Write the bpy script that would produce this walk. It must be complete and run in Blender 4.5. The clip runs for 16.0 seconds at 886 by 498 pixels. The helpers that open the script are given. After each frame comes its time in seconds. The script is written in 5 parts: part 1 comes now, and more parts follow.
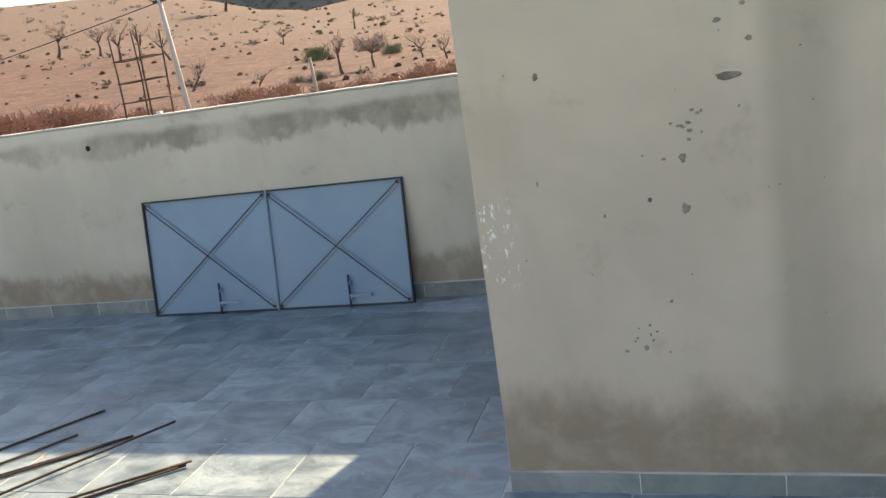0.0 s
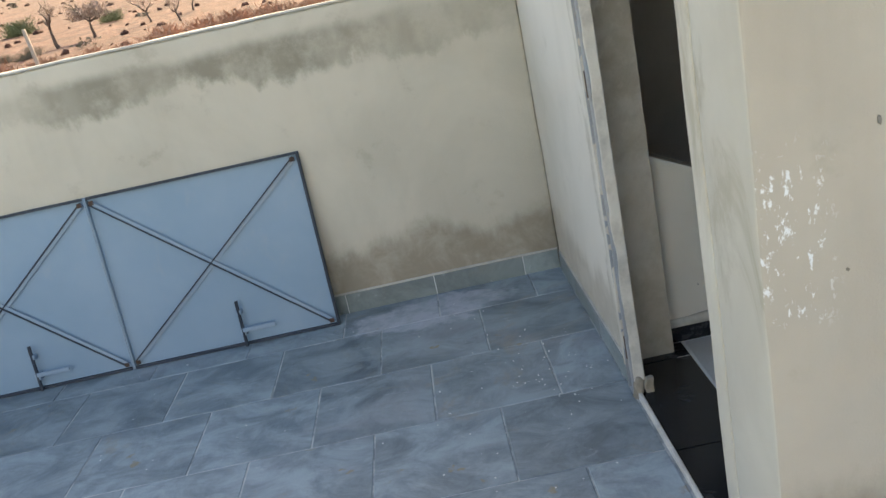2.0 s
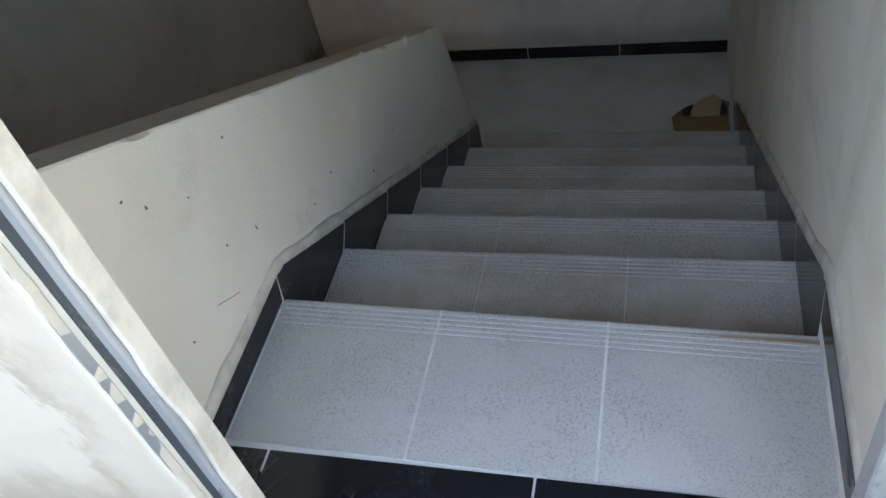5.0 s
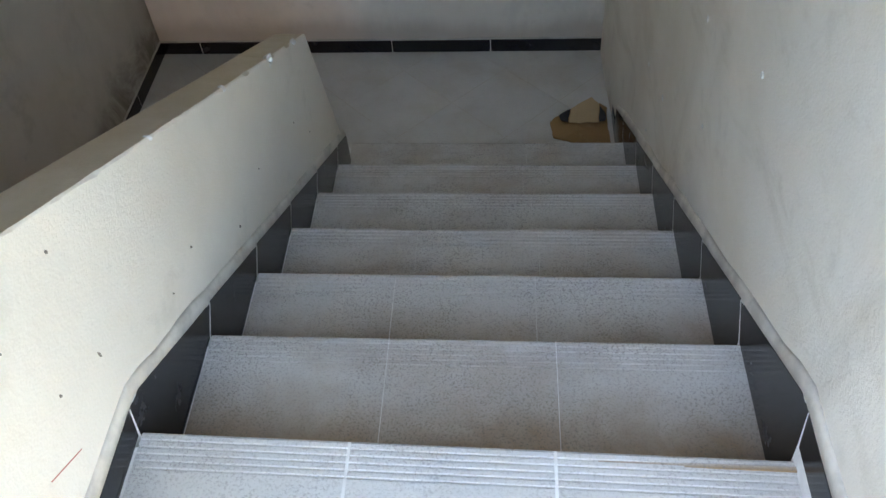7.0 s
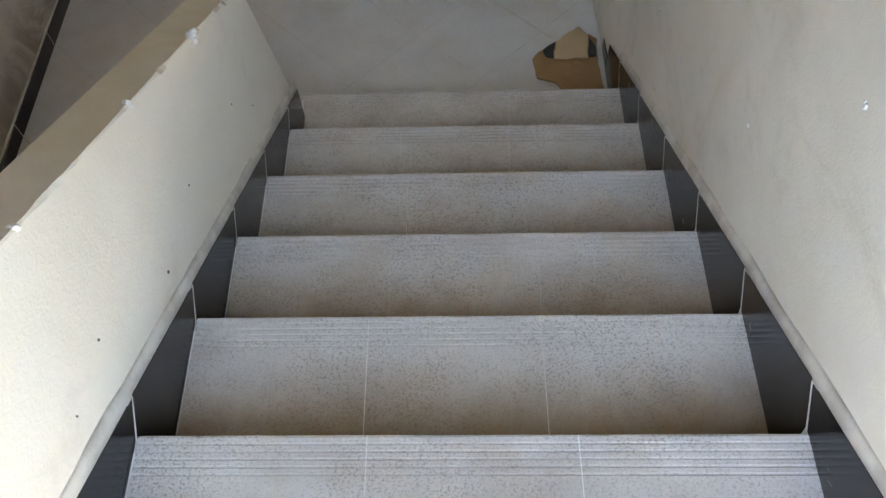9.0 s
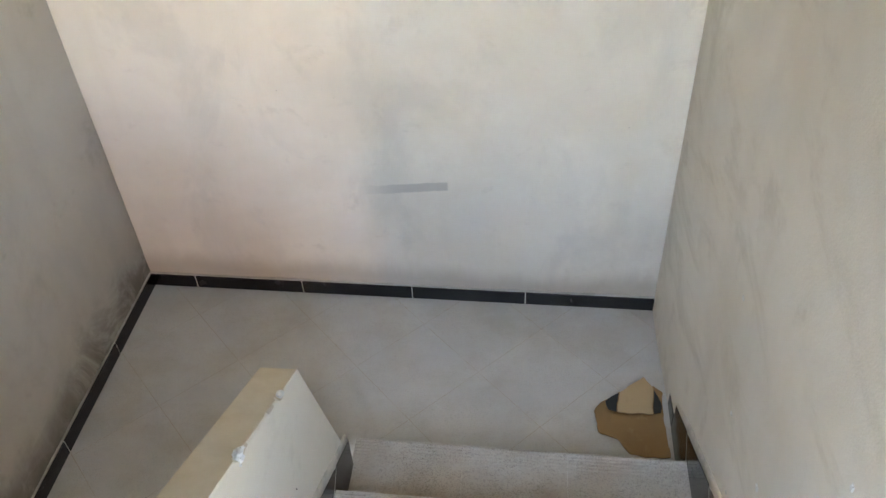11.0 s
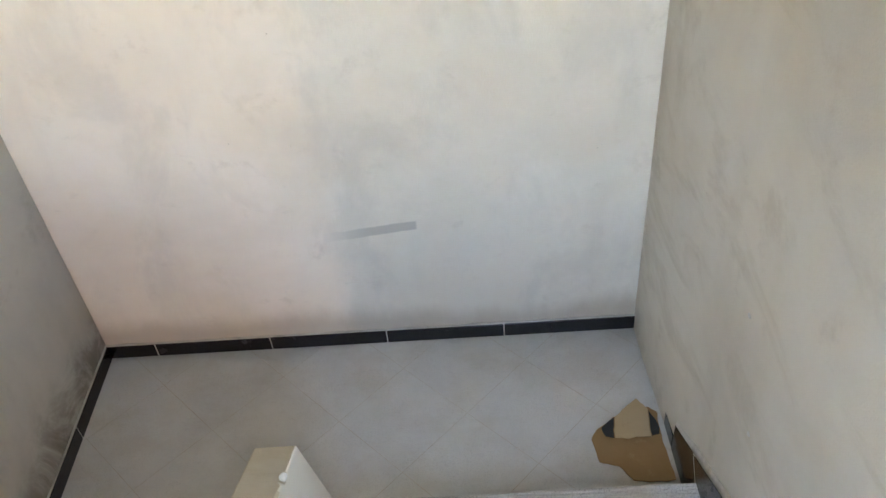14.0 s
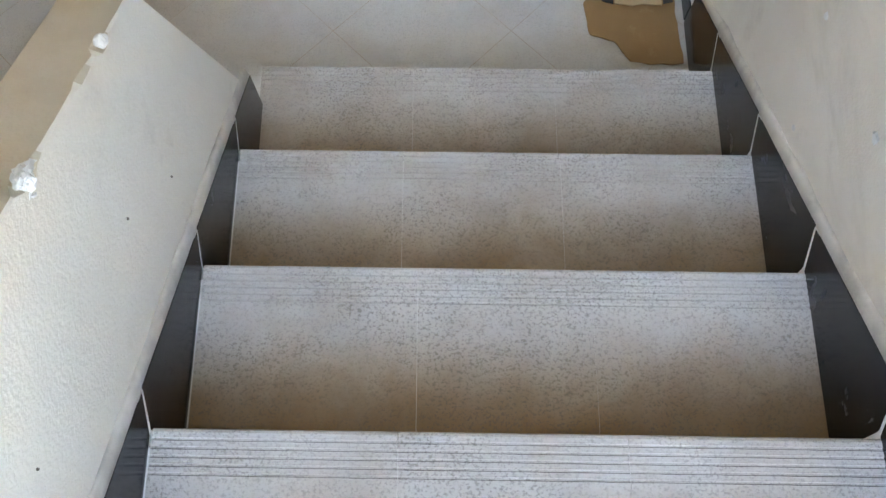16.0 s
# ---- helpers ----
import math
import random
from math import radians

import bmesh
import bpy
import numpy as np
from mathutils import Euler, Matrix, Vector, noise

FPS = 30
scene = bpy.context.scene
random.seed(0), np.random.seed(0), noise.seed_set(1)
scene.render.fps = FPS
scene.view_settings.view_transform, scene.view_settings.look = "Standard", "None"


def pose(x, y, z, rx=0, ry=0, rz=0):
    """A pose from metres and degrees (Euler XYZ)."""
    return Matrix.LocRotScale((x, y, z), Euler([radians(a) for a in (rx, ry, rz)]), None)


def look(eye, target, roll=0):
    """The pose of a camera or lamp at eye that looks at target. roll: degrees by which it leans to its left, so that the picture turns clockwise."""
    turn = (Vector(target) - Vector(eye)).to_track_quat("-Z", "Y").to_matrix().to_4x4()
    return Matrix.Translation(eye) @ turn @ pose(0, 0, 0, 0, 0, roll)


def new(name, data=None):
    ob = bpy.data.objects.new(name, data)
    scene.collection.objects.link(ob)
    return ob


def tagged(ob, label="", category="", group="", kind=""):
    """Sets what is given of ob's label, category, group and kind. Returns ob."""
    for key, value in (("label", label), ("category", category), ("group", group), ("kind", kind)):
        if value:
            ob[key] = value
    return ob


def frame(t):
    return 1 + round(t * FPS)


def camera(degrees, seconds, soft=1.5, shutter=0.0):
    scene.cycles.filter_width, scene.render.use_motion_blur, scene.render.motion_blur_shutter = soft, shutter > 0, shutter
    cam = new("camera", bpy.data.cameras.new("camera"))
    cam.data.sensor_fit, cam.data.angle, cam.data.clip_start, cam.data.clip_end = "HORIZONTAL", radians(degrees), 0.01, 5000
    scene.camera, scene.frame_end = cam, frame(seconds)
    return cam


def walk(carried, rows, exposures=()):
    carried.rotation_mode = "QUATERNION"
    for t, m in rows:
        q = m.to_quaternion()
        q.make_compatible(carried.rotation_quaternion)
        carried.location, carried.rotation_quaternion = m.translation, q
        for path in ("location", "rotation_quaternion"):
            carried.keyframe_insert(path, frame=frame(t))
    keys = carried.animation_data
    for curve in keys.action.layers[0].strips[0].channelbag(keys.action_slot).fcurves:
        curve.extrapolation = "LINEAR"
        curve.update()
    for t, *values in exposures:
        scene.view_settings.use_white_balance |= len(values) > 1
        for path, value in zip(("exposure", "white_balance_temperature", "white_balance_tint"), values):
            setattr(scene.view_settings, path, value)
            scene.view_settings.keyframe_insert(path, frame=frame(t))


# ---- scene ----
cam = camera(56.7, 16.0)
PATH = [
    (0, (0.088, 0.255, 1.476), (-0.497, 2.114, 1.027), -8.2),
    (0.5, (-0.276, 0.470, 1.411), (-0.802, 2.338, 0.929), -9.5),
    (1, (-0.610, 0.785, 1.392), (-1.121, 2.662, 0.925), -10.1),
    (1.5, (-0.922, 1.077, 1.399), (-1.199, 2.984, 0.866), -11.1),
    (2, (-1.091, 1.528, 1.425), (-1.108, 3.421, 0.781), -12.5),
    (2.5, (-1.272, 1.958, 1.411), (-0.921, 3.747, 0.600), -13.5),
    (3, (-1.321, 2.339, 1.409), (-0.660, 3.972, 0.462), -15.3),
    (3.5, (-1.243, 2.748, 1.393), (-0.281, 4.150, 0.340), -15.4),
    (4, (-1.289, 3.090, 1.392), (-0.091, 4.139, 0.182), -14.7),
    (4.5, (-1.259, 3.240, 1.337), (0.025, 4.013, 0.010), -15.8),
    (5, (-1.035, 3.335, 1.273), (0.286, 3.869, -0.131), -14.8),
    (5.2, (-0.962, 3.370, 1.263), (0.385, 3.799, -0.153), -13.3),
    (7.3, (-0.612, 3.533, 1.208), (0.671, 3.674, -0.320), -4.7),
    (7.5, (-0.602, 3.525, 1.185), (0.612, 3.743, -0.390), -6.5),
    (8, (-0.534, 3.511, 1.112), (0.530, 3.757, -0.565), -8.5),
    (8.5, (-0.312, 3.562, 1.078), (0.704, 3.672, -0.642), -5.4),
    (9, (-0.132, 3.600, 1.112), (0.925, 3.661, -0.584), -4.1),
    (9.5, (-0.022, 3.575, 1.123), (1.139, 3.650, -0.503), -2.8),
    (10, (0.156, 3.547, 1.177), (1.437, 3.686, -0.353), -1.9),
    (10.2, (0.188, 3.557, 1.219), (1.521, 3.721, -0.264), -2.1),
    (12.5, (0.273, 3.633, 1.333), (1.875, 3.838, 0.153), -4.2),
    (13, (0.278, 3.592, 1.288), (1.904, 3.820, 0.146), -4.2),
    (13.5, (0.315, 3.622, 1.253), (1.958, 3.829, 0.131), -6.1),
    (14, (0.372, 3.740, 1.284), (1.888, 3.793, -0.019), -5.5),
    (14.5, (0.432, 3.741, 1.182), (1.737, 3.798, -0.333), -4.9),
    (15, (0.534, 3.662, 1.033), (1.570, 3.763, -0.675), -4.6),
    (15.5, (0.617, 3.651, 0.929), (1.405, 3.702, -0.909), -2.9),
    (16, (0.794, 3.707, 0.730), (1.429, 3.718, -1.166), -0.9),
]
EXPOSURES = [(0.0, 1.25, 7600, 12), (0.5, 1.35, 7700, 12), (1.0, 1.15, 7600, 12), (1.5, 1.4, 7750, 12), (2.0, 1.75, 8100, 12), (2.5, 2.1, 8150, 12), (3.0, 2.5, 8050, 12),
             (3.5, 2.5, 8000, 12), (4.5, 2.75, 7900, 13), (5.0, 3.1, 8050, 13), (7.5, 4.4, 8400, 13), (8.0, 4.3, 8500, 14), (8.5, 4.55, 8800, 15), (9.0, 5.0, 8900, 16),
             (10.0, 5.5, 9100, 17), (12.5, 5.47, 8300, 15), (13.5, 5.42, 8400, 15), (14.5, 5.78, 8600, 16), (15.0, 6.0, 8400, 16), (15.5, 5.9, 8300, 15), (16.0, 5.97, 8300, 16)]
walk(cam, [(t, look(eye, target, roll)) for t, eye, target, roll in PATH], EXPOSURES)

# ---- world and sun ----
SUN_DIR = Vector((0.43, 1.53, 1.0)).normalized()
world = bpy.data.worlds.new("sky_world")
scene.world = world
world.use_nodes = True
wn = world.node_tree
sky = wn.nodes.new("ShaderNodeTexSky")
sky.sky_type = "NISHITA"
sky.sun_disc = False
sky.sun_elevation = math.asin(SUN_DIR.z)
sky.sun_rotation = math.atan2(SUN_DIR.x, SUN_DIR.y)
sky.dust_density = 1.5
wn.links.new(sky.outputs[0], wn.nodes["Background"].inputs[0])
wn.nodes["Background"].inputs[1].default_value = 0.15
sun_data = bpy.data.lights.new("sun", "SUN")
sun_data.energy = 5.0
sun_data.angle = radians(0.6)
sun_data.color = (1.0, 0.865, 0.63)
sun = new("sun", sun_data)
sun.matrix_world = look((SUN_DIR * 30)[:], (0, 0, 0))

# warm area lamp added in an unseen hall opening to tint the end wall
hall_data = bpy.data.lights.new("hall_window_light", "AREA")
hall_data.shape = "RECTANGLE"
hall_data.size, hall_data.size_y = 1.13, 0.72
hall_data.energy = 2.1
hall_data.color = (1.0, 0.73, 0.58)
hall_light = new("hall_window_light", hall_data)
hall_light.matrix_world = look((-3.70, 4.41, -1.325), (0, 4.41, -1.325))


# ---- materials ----
class Nodes:
    """Small builder of node materials; textures use world position unless told otherwise."""

    def __init__(self, name, rough=0.8, metal=0.0, local=False):
        self.m = bpy.data.materials.new(name)
        self.m.use_nodes = True
        self.t = self.m.node_tree
        self.b = self.t.nodes["Principled BSDF"]
        self.b.inputs["Roughness"].default_value = rough
        self.b.inputs["Metallic"].default_value = metal
        if local:
            c = self.t.nodes.new("ShaderNodeTexCoord")
            self.pos = c.outputs["Object"]
        else:
            self.pos = self.t.nodes.new("ShaderNodeNewGeometry").outputs["Position"]

    def put(self, socket, value):
        if hasattr(value, "links"):
            self.t.links.new(value, socket)
        else:
            socket.default_value = value

    def vec(self, scale=(1, 1, 1), shift=(0, 0, 0), turn=(0, 0, 0)):
        n = self.t.nodes.new("ShaderNodeMapping")
        n.inputs["Scale"].default_value = scale
        n.inputs["Rotation"].default_value = turn
        self.put(n.inputs["Location"], shift)
        self.t.links.new(self.pos, n.inputs["Vector"])
        return n.outputs[0]

    def noise(self, scale, detail=4, rough=0.55, vec=None, warp=0.0):
        n = self.t.nodes.new("ShaderNodeTexNoise")
        n.inputs["Scale"].default_value = scale
        n.inputs["Detail"].default_value = detail
        n.inputs["Roughness"].default_value = rough
        n.inputs["Distortion"].default_value = warp
        self.t.links.new(vec or self.pos, n.inputs["Vector"])
        return n.outputs["Fac"]

    def voronoi(self, scale, vec=None, feature="F1"):
        n = self.t.nodes.new("ShaderNodeTexVoronoi")
        n.feature = feature
        n.inputs["Scale"].default_value = scale
        self.t.links.new(vec or self.pos, n.inputs["Vector"])
        return n.outputs["Distance"]

    def axis(self, which):
        n = self.t.nodes.new("ShaderNodeSeparateXYZ")
        self.t.links.new(self.pos, n.inputs[0])
        return n.outputs["XYZ".index(which)]

    def calc(self, op, a, b=0.0, c=0.0):
        n = self.t.nodes.new("ShaderNodeMath")
        n.operation = op
        self.put(n.inputs[0], a), self.put(n.inputs[1], b), self.put(n.inputs[2], c)
        return n.outputs[0]

    def span(self, value, lo, hi, a=0.0, b=1.0):
        n = self.t.nodes.new("ShaderNodeMapRange")
        n.interpolation_type = "SMOOTHSTEP"
        self.put(n.inputs[0], value)
        for k, v in enumerate((lo, hi, a, b)):
            self.put(n.inputs[k + 1], v)
        return n.outputs[0]

    def mix(self, fac, a, b, mode="MIX"):
        n = self.t.nodes.new("ShaderNodeMix")
        n.data_type, n.blend_type = "RGBA", mode
        self.put(n.inputs[0], fac)
        self.put(n.inputs[6], (*a, 1) if isinstance(a, tuple) else a)
        self.put(n.inputs[7], (*b, 1) if isinstance(b, tuple) else b)
        return n.outputs[2]

    def random(self):
        return self.t.nodes.new("ShaderNodeObjectInfo").outputs["Random"]

    def island(self):
        return self.t.nodes.new("ShaderNodeNewGeometry").outputs["Random Per Island"]

    def done(self, colour, bump=None, strength=0.3, distance=0.004, rough=None):
        self.put(self.b.inputs["Base Color"], (*colour, 1) if isinstance(colour, tuple) else colour)
        if rough is not None:
            self.put(self.b.inputs["Roughness"], rough)
        if bump is not None:
            n = self.t.nodes.new("ShaderNodeBump")
            n.inputs["Strength"].default_value = strength
            n.inputs["Distance"].default_value = distance
            self.t.links.new(bump, n.inputs["Height"])
            self.t.links.new(n.outputs[0], self.b.inputs["Normal"])
        return self.m


def plaster(name, light, dark, stain, kind=""):
    """Trowelled cement plaster: cloudy tone, faint streaks, fine grit; kind adds the damp marks of one wall."""
    n = Nodes(name, 0.9)
    cloud = n.noise(1.3, 5, 0.6, warp=0.4)
    streak = n.noise(1.0, 4, 0.6, n.vec((5, 5, 0.7)))
    colour = n.mix(n.span(cloud, 0.35, 0.68), light, dark)
    colour = n.mix(n.calc("MULTIPLY", n.span(streak, 0.5, 0.8), 0.14), colour, stain)
    blotch = n.span(n.noise(4.5, 5, 0.65, n.vec((1, 1, 1), (3, 1, 7))), 0.58, 0.72)
    colour = n.mix(n.calc("MULTIPLY", blotch, 0.26), colour, stain)
    x, y, z = n.axis("X"), n.axis("Y"), n.axis("Z")
    edge = n.noise(2.2, 6, 0.62, n.vec((1, 1, 0.35), (0.4, 2, 0)), 0.3)
    fine = n.noise(9, 4, 0.6)
    wob = n.calc("ADD", n.calc("MULTIPLY", edge, 0.5), n.calc("MULTIPLY", n.noise(11, 6, 0.7), 0.12))
    if kind in ("parapet", "south", "west"):
        low = n.span(n.calc("SUBTRACT", z, wob), *((-0.10, 0.03) if kind != "south" else (-0.09, 0.08)), 1.0, 0.0)
        colour = n.mix(n.calc("MULTIPLY", n.calc("MULTIPLY", low, n.span(n.noise(6, 6, 0.7, n.vec((1, 1, 1), (3, 3, 0)), 0.5), 0.3, 0.62, 0.55, 1.0)), 0.76 if kind != "west" else 0.65), colour, stain)
    if kind == "west":
        ragged = n.calc("ADD", n.calc("MULTIPLY", n.noise(2.1, 7, 0.68, n.vec((1, 1, 0.6), (0, 4, 1)), 0.5), 0.62), n.calc("MULTIPLY", fine, 0.05))
        near = n.span(n.calc("SUBTRACT", y, ragged), 3.79, 3.82, 1.0, 0.0)
        rim = n.calc("MULTIPLY", near, n.span(n.calc("SUBTRACT", y, ragged), 3.68, 3.80))
        colour = n.mix(n.calc("MULTIPLY", near, 0.5), colour, (0.56, 0.52, 0.45))
        colour = n.mix(n.calc("MULTIPLY", n.calc("MULTIPLY", rim, n.span(n.noise(6, 5, 0.7), 0.35, 0.6)), 0.65), colour, (0.36, 0.31, 0.23))
    if kind == "corner":
        smudge = n.span(n.noise(3.4, 7, 0.7, n.vec((1, 1, 0.4), (2, 2, 2)), 0.8), 0.50, 0.66)
        colour = n.mix(n.calc("MULTIPLY", smudge, 0.6), colour, stain)
    if kind == "parapet":
        top = n.calc("MULTIPLY", n.span(n.calc("ADD", z, n.calc("MULTIPLY", wob, 0.9)), 1.36, 1.42), n.span(n.calc("SUBTRACT", z, n.calc("MULTIPLY", edge, 0.10)), 1.20, 1.26, 1.0, 0.0))
        patch = n.span(n.noise(0.9, 5, 0.65, n.vec((1, 1, 0.3), (5.6, 0, 0))), 0.36, 0.62, 0.12, 1.0)
        colour = n.mix(n.calc("MULTIPLY", n.calc("MULTIPLY", top, patch), n.span(n.noise(7, 6, 0.7), 0.3, 0.6, 0.42, 0.8)), colour, (0.19, 0.17, 0.125))
    if kind == "south":
        band = n.calc("MULTIPLY", n.span(n.calc("ADD", x, n.calc("MULTIPLY", edge, 0.10)), 0.33, 0.42), n.span(n.calc("ADD", x, n.calc("MULTIPLY", edge, 0.12)), 0.50, 0.66, 1.0, 0.0))
        colour = n.mix(n.calc("MULTIPLY", band, 0.45), colour, (0.25, 0.225, 0.175))
        peel = n.calc("MULTIPLY", n.span(x, -0.50, -0.435, 1.0, 0.0), n.calc("MULTIPLY", n.span(z, 0.69, 0.75), n.span(z, 0.97, 1.07, 1.0, 0.0)))
        flakes = n.span(n.noise(42, 7, 0.75, n.vec((1.3, 1, 0.7))), 0.57, 0.61)
        colour = n.mix(n.calc("MULTIPLY", peel, flakes), colour, (0.78, 0.78, 0.76))
    if kind == "east":
        grime = n.calc("MULTIPLY", n.span(n.calc("ADD", z, n.calc("MULTIPLY", edge, 0.22)), -0.98, -0.86, 1.0, 0.0), 0.55)
        colour = n.mix(grime, colour, (0.33, 0.28, 0.22))
    if kind == "east":
        line = n.calc("ADD", n.calc("SUBTRACT", z, -0.605), n.calc("MULTIPLY", n.calc("SUBTRACT", y, 4.09), 0.10))
        stroke = n.calc("MULTIPLY", n.span(n.calc("ABSOLUTE", n.calc("ADD", line, n.calc("MULTIPLY", n.calc("SUBTRACT", fine, 0.5), 0.02))), 0.016, 0.024, 1.0, 0.0), n.calc("MULTIPLY", n.span(y, 3.905, 3.915), n.span(y, 4.05, 4.28, 1.0, 0.0)))
        colour = n.mix(n.calc("MULTIPLY", stroke, 0.65), colour, (0.36, 0.35, 0.33))
        blot = n.span(n.noise(2.3, 6, 0.62, n.vec((1, 1.2, 0.8), (0, 7, 3)), 0.5), 0.50, 0.66)
        colour = n.mix(n.calc("MULTIPLY", blot, 0.30), colour, (0.52, 0.50, 0.46))
        rub = n.span(n.noise(6, 5, 0.65, n.vec((1, 1, 1.5), (0, 2, 9)), 0.4), 0.60, 0.72)
        colour = n.mix(n.calc("MULTIPLY", rub, 0.25), colour, (0.50, 0.46, 0.40))
        warm = n.span(n.noise(1.1, 5, 0.6, n.vec((1, 1, 1), (0, 3, 8)), 0.5), 0.45, 0.65)
        colour = n.mix(n.calc("MULTIPLY", warm, 0.3), colour, (0.62, 0.56, 0.47))
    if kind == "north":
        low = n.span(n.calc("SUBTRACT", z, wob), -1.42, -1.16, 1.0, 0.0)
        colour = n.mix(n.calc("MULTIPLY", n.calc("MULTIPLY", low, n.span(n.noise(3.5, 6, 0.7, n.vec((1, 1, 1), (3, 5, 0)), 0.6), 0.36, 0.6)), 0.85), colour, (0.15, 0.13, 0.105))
    if kind == "inner":
        smear = n.noise(1.0, 6, 0.68, n.vec((1.5, 1, 4.5), (2, 0, 5), (0, 0.95, 0)), 0.5)
        colour = n.mix(n.calc("MULTIPLY", n.span(smear, 0.52, 0.68), 0.26), colour, (0.40, 0.345, 0.25))
        tan = n.span(n.noise(0.9, 5, 0.6, n.vec((1, 1, 1), (4, 0, 2)), 0.4), 0.42, 0.62)
        colour = n.mix(n.calc("MULTIPLY", tan, 0.34), colour, (0.60, 0.52, 0.41))
    if kind in ("inner", "north"):
        scuff = n.span(n.noise(1.3, 6, 0.66, n.vec((1, 1, 0.6), (1, 6, 2)), 0.6), 0.52, 0.70)
        colour = n.mix(n.calc("MULTIPLY", scuff, 0.42), colour, stain)
    pit = n.span(n.voronoi(17, n.vec((1, 1, 1), (0, 0, 3))), 0.0, 0.07, 1.0, 0.0)
    rare = n.span(n.noise(3.1, 3, 0.5, n.vec((1, 1, 1), (9, 2, 4))), 0.6, 0.66)
    colour = n.mix(n.calc("MULTIPLY", n.calc("MULTIPLY", pit, rare), 0.6), colour, (0.2, 0.18, 0.15))
    grit = n.calc("ADD", n.noise(160, 3, 0.7), n.calc("MULTIPLY", n.noise(14, 5, 0.6), 1.6))
    return n.done(colour, grit, 0.35, 0.004)


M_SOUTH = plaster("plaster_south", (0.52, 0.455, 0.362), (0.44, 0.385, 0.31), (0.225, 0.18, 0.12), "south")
M_WEST = plaster("plaster_west", (0.65, 0.60, 0.52), (0.58, 0.535, 0.455), (0.36, 0.31, 0.24), "west")
M_CORNER = plaster("plaster_corner", (0.58, 0.535, 0.44), (0.50, 0.455, 0.37), (0.33, 0.285, 0.2), "corner")
M_PARAPET = plaster("plaster_parapet", (0.56, 0.51, 0.42), (0.47, 0.43, 0.35), (0.21, 0.165, 0.115), "parapet")
M_INNER = plaster("plaster_stair_side", (0.80, 0.755, 0.68), (0.71, 0.665, 0.59), (0.43, 0.37, 0.29), "inner")
# darker copy of the stair plaster; the shaft's dimness is put into its colour
M_NORTH = plaster("plaster_shaft_dimmed", (0.52, 0.49, 0.44), (0.42, 0.395, 0.35), (0.22, 0.19, 0.15), "north")
M_EAST = plaster("plaster_end_wall", (0.82, 0.775, 0.70), (0.74, 0.695, 0.62), (0.50, 0.45, 0.38), "east")
M_BALUSTRADE = plaster("plaster_balustrade", (0.77, 0.72, 0.63), (0.70, 0.65, 0.56), (0.48, 0.43, 0.35))
M_CEILING = plaster("plaster_ceiling", (0.72, 0.70, 0.66), (0.66, 0.64, 0.60), (0.35, 0.32, 0.27))


def coping():
    n = Nodes("raw_mortar_top", 0.95)
    colour = n.mix(n.span(n.noise(5, 5, 0.6), 0.35, 0.7), (0.55, 0.47, 0.35), (0.62, 0.55, 0.45))
    return n.done(colour, n.noise(70, 5, 0.7), 0.5, 0.005)


